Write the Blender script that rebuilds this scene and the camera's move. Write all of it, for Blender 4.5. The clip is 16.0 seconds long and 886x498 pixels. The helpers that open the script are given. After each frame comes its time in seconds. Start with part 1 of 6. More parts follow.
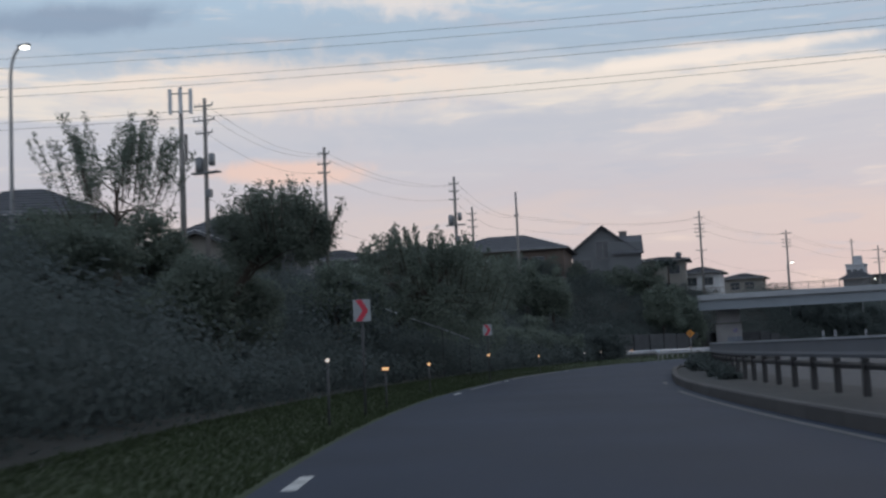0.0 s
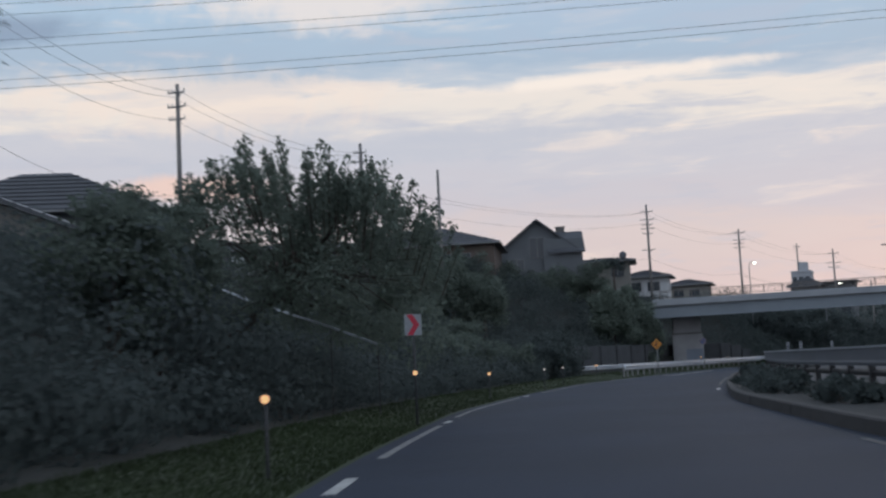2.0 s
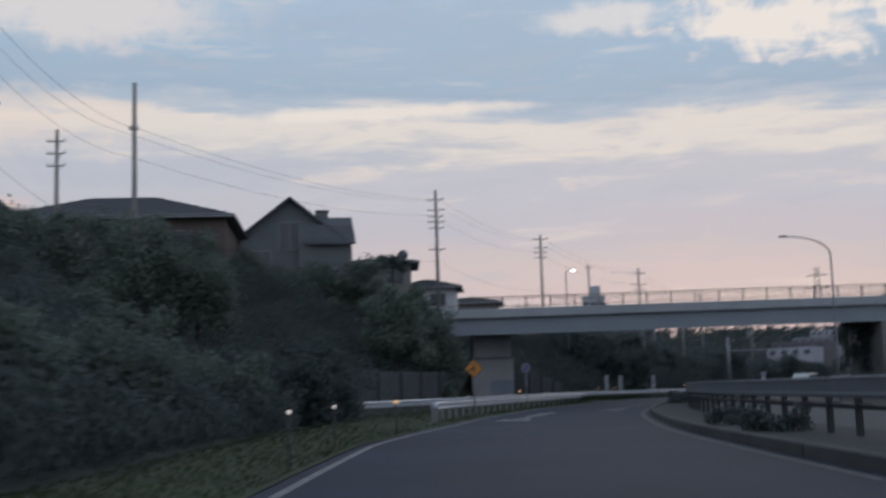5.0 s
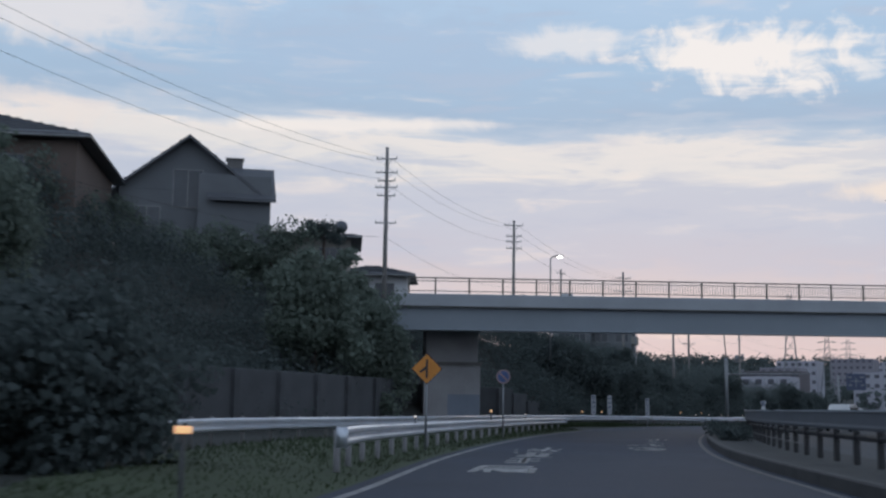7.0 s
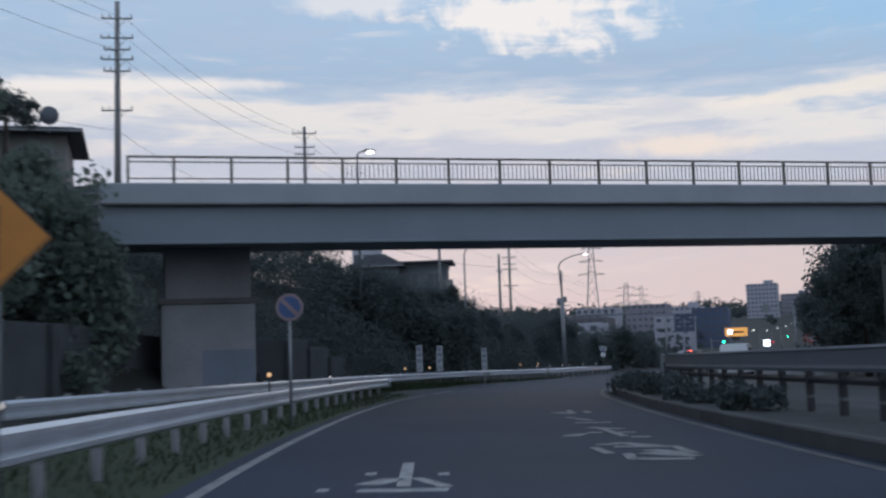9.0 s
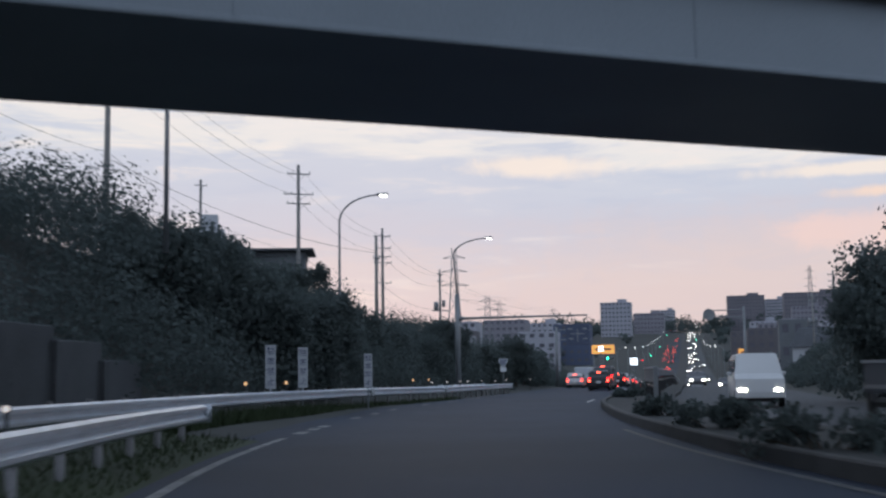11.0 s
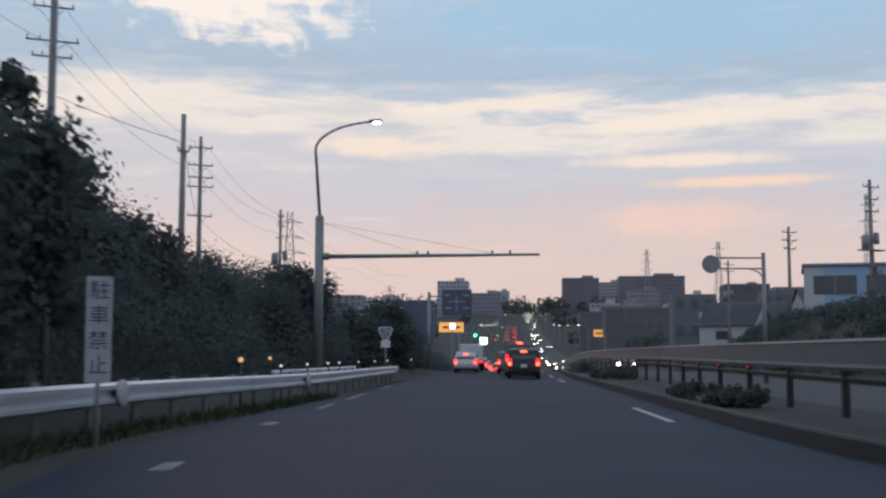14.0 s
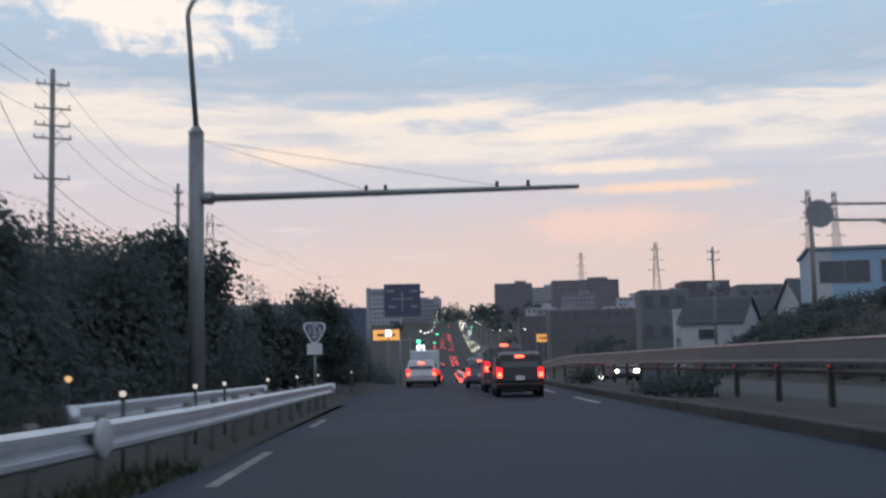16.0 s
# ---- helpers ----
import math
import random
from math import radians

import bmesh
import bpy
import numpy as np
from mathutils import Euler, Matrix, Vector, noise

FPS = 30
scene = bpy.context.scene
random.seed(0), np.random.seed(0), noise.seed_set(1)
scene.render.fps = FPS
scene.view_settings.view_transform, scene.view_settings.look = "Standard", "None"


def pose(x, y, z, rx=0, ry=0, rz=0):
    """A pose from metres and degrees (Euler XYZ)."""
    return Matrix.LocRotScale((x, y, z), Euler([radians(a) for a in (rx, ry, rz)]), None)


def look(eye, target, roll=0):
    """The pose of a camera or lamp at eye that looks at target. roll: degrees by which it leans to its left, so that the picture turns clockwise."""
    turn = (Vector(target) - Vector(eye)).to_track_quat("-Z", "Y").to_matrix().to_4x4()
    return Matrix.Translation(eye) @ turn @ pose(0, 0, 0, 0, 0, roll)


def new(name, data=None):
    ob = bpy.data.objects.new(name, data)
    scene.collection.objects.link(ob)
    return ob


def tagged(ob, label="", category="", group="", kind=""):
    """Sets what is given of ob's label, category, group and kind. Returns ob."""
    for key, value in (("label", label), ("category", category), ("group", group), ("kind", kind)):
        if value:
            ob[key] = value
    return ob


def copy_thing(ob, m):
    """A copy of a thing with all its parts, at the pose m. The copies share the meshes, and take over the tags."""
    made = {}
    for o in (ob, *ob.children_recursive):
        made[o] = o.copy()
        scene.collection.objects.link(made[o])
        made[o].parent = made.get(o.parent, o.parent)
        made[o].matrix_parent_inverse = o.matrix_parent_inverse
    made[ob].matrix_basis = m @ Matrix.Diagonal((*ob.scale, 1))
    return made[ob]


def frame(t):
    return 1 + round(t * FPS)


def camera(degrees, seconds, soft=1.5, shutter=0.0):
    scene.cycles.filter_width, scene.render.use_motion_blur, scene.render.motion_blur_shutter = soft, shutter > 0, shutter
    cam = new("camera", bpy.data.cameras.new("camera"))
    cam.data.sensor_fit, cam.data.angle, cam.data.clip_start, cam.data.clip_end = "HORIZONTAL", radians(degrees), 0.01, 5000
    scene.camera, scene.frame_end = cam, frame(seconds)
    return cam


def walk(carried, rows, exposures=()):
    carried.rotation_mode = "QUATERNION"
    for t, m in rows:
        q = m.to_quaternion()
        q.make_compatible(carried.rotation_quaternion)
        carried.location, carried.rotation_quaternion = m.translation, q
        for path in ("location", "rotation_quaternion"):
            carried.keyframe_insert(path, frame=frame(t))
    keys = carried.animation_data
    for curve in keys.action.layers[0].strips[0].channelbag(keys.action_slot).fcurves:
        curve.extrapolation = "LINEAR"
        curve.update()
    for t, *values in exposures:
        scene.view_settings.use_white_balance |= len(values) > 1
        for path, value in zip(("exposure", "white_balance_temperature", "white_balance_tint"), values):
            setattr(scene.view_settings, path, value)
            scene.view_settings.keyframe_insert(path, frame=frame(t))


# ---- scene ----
# the camera and its way: seconds, place, turn to the right of +y, tilt up, roll
LENS = 41.57
PATH = [
    (0.0, (-1.65, 4.16, 1.26), 10.82, 5.22, -2.58),
    (0.5, (-0.59, 10.29, 1.26), 12.23, 5.54, -2.75),
    (1.0, (0.68, 16.40, 1.25), 13.48, 5.52, -2.65),
    (1.5, (2.01, 22.43, 1.26), 14.19, 5.68, -2.78),
    (2.0, (3.51, 28.44, 1.26), 15.23, 5.86, -2.90),
    (2.5, (5.10, 34.31, 1.26), 16.54, 6.39, -2.33),
    (3.0, (6.88, 39.97, 1.27), 16.88, 7.16, -1.84),
    (3.5, (8.85, 45.66, 1.22), 18.69, 7.24, -2.68),
    (4.0, (11.15, 51.44, 1.24), 22.12, 6.76, -3.69),
    (4.4, (13.09, 56.09, 1.25), 24.53, 6.19, -3.74),
    (4.5, (13.57, 57.22, 1.22), 24.98, 6.22, -3.56),
    (5.0, (15.92, 62.60, 1.25), 27.35, 6.99, -1.79),
    (5.2, (16.92, 64.74, 1.24), 28.98, 8.42, -0.88),
    (7.3, (29.41, 87.16, 1.25), 29.99, 7.58, 1.45),
    (7.5, (30.66, 89.23, 1.26), 31.66, 7.34, 0.83),
    (8.0, (33.84, 94.24, 1.24), 35.20, 6.69, 0.38),
    (8.2, (35.14, 96.25, 1.25), 36.10, 6.39, 0.47),
    (8.5, (37.17, 99.26, 1.24), 37.39, 6.01, -0.50),
    (9.0, (40.65, 104.22, 1.23), 39.71, 5.72, -1.81),
    (9.5, (44.38, 109.30, 1.26), 41.99, 5.76, -2.00),
    (10.0, (48.20, 114.33, 1.28), 43.66, 5.98, -1.55),
    (10.1, (49.02, 115.31, 1.24), 43.94, 6.05, -1.25),
    (10.2, (49.81, 116.30, 1.25), 44.26, 6.09, -1.27),
    (12.3, (66.35, 134.86, 1.24), 50.09, 6.30, 1.05),
    (12.5, (67.94, 136.40, 1.25), 50.29, 6.23, 0.98),
    (13.0, (71.83, 140.11, 1.25), 51.21, 6.47, 0.52),
    (13.5, (75.78, 143.74, 1.26), 53.18, 5.94, 0.30),
    (14.0, (79.83, 147.28, 1.25), 55.31, 5.21, 0.08),
    (14.5, (84.08, 150.72, 1.24), 56.34, 6.13, -0.30),
    (15.0, (88.13, 153.89, 1.23), 56.86, 7.58, -0.54),
    (15.3, (90.46, 155.70, 1.28), 57.45, 7.61, -0.84),
    (15.5, (92.05, 156.82, 1.23), 57.78, 7.29, -1.06),
    (16.0, (96.04, 159.67, 1.26), 58.81, 5.62, -1.27),
]


def sight(place, turn, tilt, roll):
    a, b = radians(turn), radians(tilt)
    way = Vector((math.sin(a) * math.cos(b), math.cos(a) * math.cos(b), math.sin(b)))
    return look(place, Vector(place) + way * 10, roll)


cam = camera(LENS, 16.0, soft=2.4, shutter=0.5)
walk(cam, [(t, sight(p, a, b, c)) for t, p, a, b, c in PATH],
     [(0, 0.0, 6550, 9), (2, 0.05, 6450, 9), (3, 0.13, 6200, 9), (3.9, 0.15, 6200, 9), (4.4, -0.02, 6300, 9), (5.2, -0.15, 6350, 9), (7.5, 0.03, 6000, 8), (9.5, 0.0, 5950, 8), (12.4, 0.2, 6300, 9), (14, 0.05, 6450, 9), (15, 0.05, 6250, 8), (16, 0.12, 6500, 10)])

# ---- world, light ----
world = bpy.data.worlds.new("world")
scene.world = world
world.use_nodes = True
wn, wl = world.node_tree.nodes, world.node_tree.links
wn.clear()


def wnode(kind, **values):
    n = wn.new(kind)
    for k, v in values.items():
        n.inputs[k].default_value = v
    return n


def wmath(op, a, b=None, c=None):
    n = wn.new("ShaderNodeMath")
    n.operation = op
    for i, v in enumerate((a, b, c)):
        if v is None:
            continue
        if isinstance(v, (int, float)):
            n.inputs[i].default_value = v
        else:
            wl.new(v, n.inputs[i])
    return n.outputs[0]


def wmix(fac, a, b):
    n = wn.new("ShaderNodeMix")
    n.data_type = "RGBA"
    for i, v in ((0, fac), (6, a), (7, b)):
        if isinstance(v, (int, float)):
            n.inputs[i].default_value = v
        elif isinstance(v, tuple):
            n.inputs[i].default_value = (*v, 1)
        else:
            wl.new(v, n.inputs[i])
    return n.outputs[2]


def wramp(x, low, high):
    n = wn.new("ShaderNodeMapRange")
    n.interpolation_type = "SMOOTHSTEP"
    n.inputs[1].default_value, n.inputs[2].default_value = low, high
    wl.new(x, n.inputs[0])
    return n.outputs[0]


coord = wn.new("ShaderNodeTexCoord")
split = wn.new("ShaderNodeSeparateXYZ")
wl.new(coord.outputs["Generated"], split.inputs[0])
# streaky layers of cloud: the noise is drawn out level, and bends the layers up and down
stretch = wn.new("ShaderNodeMapping")
stretch.inputs["Scale"].default_value = (3.0, 3.0, 19.0)
stretch.inputs["Location"].default_value = (0.7, 0.2, 0.4)
wl.new(coord.outputs["Generated"], stretch.inputs[0])
big = wnode("ShaderNodeTexNoise", Scale=1.3, Detail=6.0, Roughness=0.52, Distortion=0.7)
wl.new(stretch.outputs[0], big.inputs["Vector"])
fine = wnode("ShaderNodeTexNoise", Scale=3.6, Detail=9.0, Roughness=0.58, Distortion=0.4)
wl.new(stretch.outputs[0], fine.inputs["Vector"])
puff = wnode("ShaderNodeTexNoise", Scale=34.0, Detail=8.0, Roughness=0.6, Distortion=0.6)
wl.new(coord.outputs["Generated"], puff.inputs["Vector"])
tall = wmath("MULTIPLY", wmath("ARCSINE", split.outputs[2]), 180 / math.pi)
azim = wmath("MULTIPLY", wmath("ARCTAN2", split.outputs[0], split.outputs[1]), 180 / math.pi)
# the layers dip towards the west
dip = wmath("MULTIPLY_ADD", wramp(azim, 5.0, 70.0), 1.8, -0.9)
bent = wmath("ADD", wmath("ADD", tall, dip), wmath("ADD", wmath("MULTIPLY_ADD", big.outputs[0], 5.0, -2.5), wmath("MULTIPLY_ADD", fine.outputs[0], 3.4, -1.7)))
layers = wn.new("ShaderNodeValToRGB")
wl.new(wmath("DIVIDE", bent, 40.0), layers.inputs[0])
# the last stop, overhead and out of view, is darkened to dim the ground
STOPS = ((0.0, 0.50, 0.42, 0.45), (3.0, 0.58, 0.48, 0.49), (5.5, 0.60, 0.51, 0.51), (7.2, 0.52, 0.49, 0.54), (9.4, 0.51, 0.51, 0.57), (11.0, 0.53, 0.53, 0.58), (11.9, 0.73, 0.67, 0.62), (12.7, 0.77, 0.69, 0.63),
         (13.3, 0.45, 0.51, 0.59), (14.2, 0.33, 0.43, 0.55), (17.0, 0.35, 0.48, 0.62), (20.0, 0.40, 0.52, 0.66), (27.0, 0.37, 0.47, 0.61), (40.0, 0.24, 0.31, 0.42))
ring = layers.color_ramp.elements
while len(ring) < len(STOPS):
    ring.new(0.5)
for e, (h, r, g, b) in zip(ring, STOPS):
    e.position, e.color = h / 40.0, (r, g, b, 1)


def cloud(sky, az, el, wide, high, colour, amount, torn=0.5, slope=0.0):
    """A cloud round that bearing and height, in degrees, with torn edges."""
    x = wmath("DIVIDE", wmath("SUBTRACT", azim, az), wide)
    lift = wmath("MULTIPLY_ADD", wmath("SUBTRACT", azim, az), -slope, tall)
    y = wmath("DIVIDE", wmath("SUBTRACT", lift, el), high)
    far = wmath("SQRT", wmath("ADD", wmath("MULTIPLY", x, x), wmath("MULTIPLY", y, y)))
    rough = wmath("ADD", wmath("MULTIPLY", wmath("SUBTRACT", fine.outputs[0], 0.5), torn * 2.4), wmath("MULTIPLY", wmath("SUBTRACT", puff.outputs[0], 0.5), torn * 3.2))
    return wmix(wmath("MULTIPLY", wramp(wmath("ADD", far, rough), 1.15, 0.35), amount), sky, colour)


# thin bright streaks and greyer patches over the layers
torn = wmath("MULTIPLY", wramp(fine.outputs[0], 0.54, 0.70), wramp(big.outputs[0], 0.45, 0.6))
sky1 = wmix(wmath("MULTIPLY", torn, 0.35), layers.outputs[0], (0.86, 0.70, 0.60))
dull = wmath("MULTIPLY", wramp(fine.outputs[0], 0.48, 0.34), 0.40)
sky2 = wmix(dull, sky1, (0.44, 0.47, 0.56))
for one in ((66, 4.0, 22, 4.5, (0.68, 0.50, 0.44), 0.55, 0.2, 0.0), (4, 13.3, 11, 1.8, (0.82, 0.68, 0.59), 0.6, 0.5, 0.0), (16, 11.0, 14, 1.0, (0.44, 0.47, 0.55), 0.5, 0.45, 0.03), (-7, 16.3, 7, 0.9, (0.19, 0.27, 0.39), 0.85, 0.25, 0.08), (10, 18.2, 9, 1.8, (0.78, 0.70, 0.66), 0.8, 0.45, 0.0),
            (3.5, 9.2, 5, 0.7, (0.86, 0.56, 0.44), 0.7, 0.35, 0.0), (24, 13.7, 9, 0.45, (0.86, 0.76, 0.68), 0.9, 0.25, 0.02), (26, 17.5, 12, 2.6, (0.36, 0.45, 0.58), 0.6, 0.4, 0.0),
            (45, 16.9, 6.5, 1.7, (0.90, 0.80, 0.72), 0.95, 0.75, -0.06), (36, 17.8, 4, 0.9, (0.82, 0.75, 0.70), 0.7, 0.6, 0.0), (52, 10.2, 4.5, 0.6, (0.86, 0.70, 0.57), 0.85, 0.4, -0.03), (58, 12.2, 6, 0.45, (0.86, 0.74, 0.62), 0.8, 0.35, 0.05),
            (67, 11.3, 7, 0.5, (0.86, 0.74, 0.62), 0.85, 0.35, 0.06), (67, 9.4, 6, 0.4, (0.88, 0.72, 0.58), 0.8, 0.35, 0.0), (70, 8.3, 5, 0.35, (0.90, 0.62, 0.44), 0.8, 0.3, 0.0), (67, 6.6, 4.5, 1.0, (0.84, 0.55, 0.46), 0.6, 0.35, 0.0), (66, 16.2, 15, 2.6, (0.28, 0.47, 0.65), 0.85, 0.35, 0.0)):
    sky2 = cloud(sky2, *one)
sky2 = wmix(0.12, sky2, (0.56, 0.55, 0.59))
# the western glow, and the unseen sky behind, brightened to fill facing sides
side = wmath("ADD", wmath("MULTIPLY", split.outputs[0], 0.80), wmath("MULTIPLY", split.outputs[1], 0.60))
sky3 = wmix(wmath("MULTIPLY", wramp(side, 0.55, -0.5), 0.82), sky2, (0.52, 0.59, 0.72))
nishita = wn.new("ShaderNodeTexSky")
nishita.sky_type, nishita.sun_disc = "NISHITA", False
nishita.sun_elevation, nishita.sun_rotation = radians(1.5), radians(40)
air = wnode("ShaderNodeBackground", Strength=0.006)
wl.new(nishita.outputs[0], air.inputs[0])
clouds = wnode("ShaderNodeBackground", Strength=1.1)
wl.new(sky3, clouds.inputs[0])
both = wn.new("ShaderNodeAddShader")
wl.new(air.outputs[0], both.inputs[0]), wl.new(clouds.outputs[0], both.inputs[1])
wl.new(both.outputs[0], wn.new("ShaderNodeOutputWorld").inputs[0])

sun = new("sun", bpy.data.lights.new("sun", "SUN"))
sun.data.energy, sun.data.angle, sun.data.color = 0.12, radians(25), (1.0, 0.82, 0.68)
sun.matrix_world = look((0, 0, 100), (-math.sin(radians(40)) * 100, -math.cos(radians(40)) * 100, 82))


# ---- materials ----
def mat(name, base, rough=0.7, metal=0.0, vary=0.25, scale=3.0, grain=40.0, bump=0.25, other=None, piece=0.0, depth=0.02):
    m = bpy.data.materials.new(name)
    m.use_nodes = True
    nodes, links = m.node_tree.nodes, m.node_tree.links
    p = nodes["Principled BSDF"]
    p.inputs["Metallic"].default_value = metal
    place = nodes.new("ShaderNodeTexCoord")
    wide = nodes.new("ShaderNodeTexNoise")
    wide.inputs["Scale"].default_value, wide.inputs["Detail"].default_value = scale, 5
    links.new(place.outputs["Object"], wide.inputs["Vector"])
    small = nodes.new("ShaderNodeTexNoise")
    small.inputs["Scale"].default_value, small.inputs["Detail"].default_value = grain, 4
    links.new(place.outputs["Object"], small.inputs["Vector"])
    blend = nodes.new("ShaderNodeMath")
    blend.operation = "MULTIPLY_ADD"
    blend.inputs[1].default_value = 0.6
    links.new(wide.outputs[0], blend.inputs[0])
    part_small = nodes.new("ShaderNodeMath")
    part_small.operation = "MULTIPLY"
    part_small.inputs[1].default_value = 0.4
    links.new(small.outputs[0], part_small.inputs[0])
    links.new(part_small.outputs[0], blend.inputs[2])
    value = blend.outputs[0]
    if piece:
        info = nodes.new("ShaderNodeObjectInfo")
        geo = nodes.new("ShaderNodeNewGeometry")
        add = nodes.new("ShaderNodeMath")
        add.operation = "ADD"
        links.new(info.outputs["Random"], add.inputs[0]), links.new(geo.outputs["Random Per Island"], add.inputs[1])
        shift = nodes.new("ShaderNodeMath")
        shift.operation = "MULTIPLY_ADD"
        shift.inputs[1].default_value, = (piece * 0.5,)
        links.new(add.outputs[0], shift.inputs[0]), links.new(value, shift.inputs[2])
        value = shift.outputs[0]
    ramp = nodes.new("ShaderNodeMapRange")
    ramp.inputs[1].default_value, ramp.inputs[2].default_value = 0.3, 0.7 + piece * 0.5
    links.new(value, ramp.inputs[0])
    colour = nodes.new("ShaderNodeMix")
    colour.data_type = "RGBA"
    dark = tuple(c * (1 - vary) for c in base)
    light = other or tuple(min(1, c * (1 + vary)) for c in base)
    colour.inputs[6].default_value, colour.inputs[7].default_value = (*dark, 1), (*light, 1)
    links.new(ramp.outputs[0], colour.inputs[0])
    links.new(colour.outputs[2], p.inputs["Base Color"])
    gloss = nodes.new("ShaderNodeMapRange")
    gloss.inputs[3].default_value, gloss.inputs[4].default_value = max(0, rough - 0.12), min(1, rough + 0.12)
    links.new(small.outputs[0], gloss.inputs[0])
    links.new(gloss.outputs[0], p.inputs["Roughness"])
    if bump:
        b = nodes.new("ShaderNodeBump")
        b.inputs["Strength"].default_value, b.inputs["Distance"].default_value = bump, depth
        links.new(small.outputs[0], b.inputs["Height"])
        links.new(b.outputs[0], p.inputs["Normal"])
    return m


def glow(name, colour, strength):
    m = bpy.data.materials.new(name)
    m.use_nodes = True
    p = m.node_tree.nodes["Principled BSDF"]
    p.inputs["Base Color"].default_value = (*colour, 1)
    p.inputs["Emission Color"].default_value = (*colour, 1)
    p.inputs["Emission Strength"].default_value = strength
    return m


ASPHALT = mat("asphalt", (0.018, 0.027, 0.048), 0.73, vary=0.42, scale=0.22, grain=60, bump=0.35)
ASPHALT.node_tree.nodes["Principled BSDF"].inputs["Specular IOR Level"].default_value = 0.25
ASPHALT_OLD = mat("old_asphalt", (0.05, 0.052, 0.057), 0.8, vary=0.3, scale=0.4, grain=60, bump=0.5)
PAINT = mat("road_paint", (0.42, 0.42, 0.41), 0.7, vary=0.5, scale=2.5, grain=30, bump=0.2)
PAINT_WORDS = mat("faded_word_paint", (0.28, 0.28, 0.28), 0.75, vary=0.65, scale=3.0, grain=25, bump=0.2)
PAINT_FAINT = mat("faint_road_paint", (0.085, 0.085, 0.088), 0.8, vary=0.6, scale=3.0, grain=25, bump=0.2)
PAINT_WORN = mat("worn_road_paint", (0.20, 0.20, 0.20), 0.8, vary=0.7, scale=3.0, grain=25, bump=0.2)
GRASS = mat("grass", (0.027, 0.042, 0.014), 0.95, vary=0.25, scale=0.5, grain=5, bump=0.3, piece=0.08)
SOIL = mat("soil_and_litter", (0.028, 0.030, 0.026), 0.95, vary=0.4, scale=0.3, grain=4, bump=0.8)
def leaf_mat(*args, **more):
    """Thin leaves let part of the light through."""
    m = mat(*args, **more)
    nodes, links = m.node_tree.nodes, m.node_tree.links
    p = nodes["Principled BSDF"]
    t = nodes.new("ShaderNodeBsdfTranslucent")
    links.new(p.inputs["Base Color"].links[0].from_socket, t.inputs[0])
    both = nodes.new("ShaderNodeMixShader")
    both.inputs[0].default_value = 0.5
    links.new(p.outputs[0], both.inputs[1]), links.new(t.outputs[0], both.inputs[2])
    links.new(both.outputs[0], nodes["Material Output"].inputs[0])
    return m


LEAF = leaf_mat("leaves", (0.14, 0.172, 0.142), 0.75, vary=0.35, scale=0.35, grain=3, bump=0.0, piece=0.35)
LEAF_DARK = leaf_mat("dark_leaves", (0.092, 0.113, 0.110), 0.85, vary=0.2, scale=0.25, grain=2, bump=0.0, piece=0.12)
BARK = mat("bark", (0.07, 0.055, 0.045), 0.9, vary=0.4, scale=2, grain=30, bump=0.8)
CONCRETE = mat("concrete", (0.30, 0.29, 0.28), 0.85, vary=0.25, scale=0.4, grain=25, bump=0.3)
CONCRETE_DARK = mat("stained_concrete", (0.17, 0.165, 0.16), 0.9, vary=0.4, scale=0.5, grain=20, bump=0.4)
WALL_DARK = mat("dark_wall_concrete", (0.060, 0.063, 0.068), 0.92, vary=0.5, scale=0.7, grain=14, bump=0.4, piece=0.3)
PIER = mat("pale_pier_concrete", (0.33, 0.325, 0.33), 0.85, vary=0.3, scale=0.5, grain=25, bump=0.3)
PATCH = mat("grey_blue_repainting", (0.22, 0.25, 0.30), 0.8, vary=0.2, scale=0.6, grain=25, bump=0.15)
PALE_BLUE = mat("pale_blue_cladding", (0.25, 0.37, 0.50), 0.7, vary=0.12, scale=0.3, grain=10, bump=0.1)
SLATE = mat("dark_blue_board", (0.06, 0.075, 0.125), 0.5, vary=0.15, scale=2, grain=30, bump=0.05)
GIRDER = mat("painted_girder", (0.22, 0.25, 0.28), 0.6, vary=0.15, scale=0.3, grain=30, bump=0.1)
FASCIA = mat("parapet_concrete", (0.33, 0.35, 0.37), 0.8, vary=0.15, scale=0.5, grain=30, bump=0.2)
RAILING = mat("railing_paint", (0.17, 0.15, 0.13), 0.5, vary=0.2, scale=3, grain=40, bump=0.1)
ZINC = mat("galvanised_steel", (0.56, 0.59, 0.64), 0.38, metal=0.6, vary=0.18, scale=1.2, grain=30, bump=0.1)
POLE = mat("pole_concrete", (0.23, 0.22, 0.21), 0.85, vary=0.2, scale=1.5, grain=30, bump=0.3)
STEEL = mat("grey_steel", (0.22, 0.23, 0.24), 0.5, metal=0.4, vary=0.2, scale=2, grain=40, bump=0.1)
BLACK = mat("black_paint", (0.025, 0.025, 0.027), 0.5, vary=0.3, scale=3, grain=40, bump=0.1)
BAND = mat("grey_panel", (0.11, 0.12, 0.14), 0.6, vary=0.15, scale=0.8, grain=20, bump=0.1)
WIRE = mat("cable", (0.03, 0.03, 0.03), 0.6, bump=0.0)
WHITE = mat("white_sheet", (0.62, 0.63, 0.64), 0.5, vary=0.12, scale=3, grain=30, bump=0.05)
WHITE_DULL = mat("dull_white_sheet", (0.42, 0.43, 0.45), 0.6, vary=0.18, scale=3, grain=30, bump=0.05)
RED = mat("red_sheet", (0.52, 0.03, 0.06), 0.45, vary=0.12, scale=3, grain=30, bump=0.05)
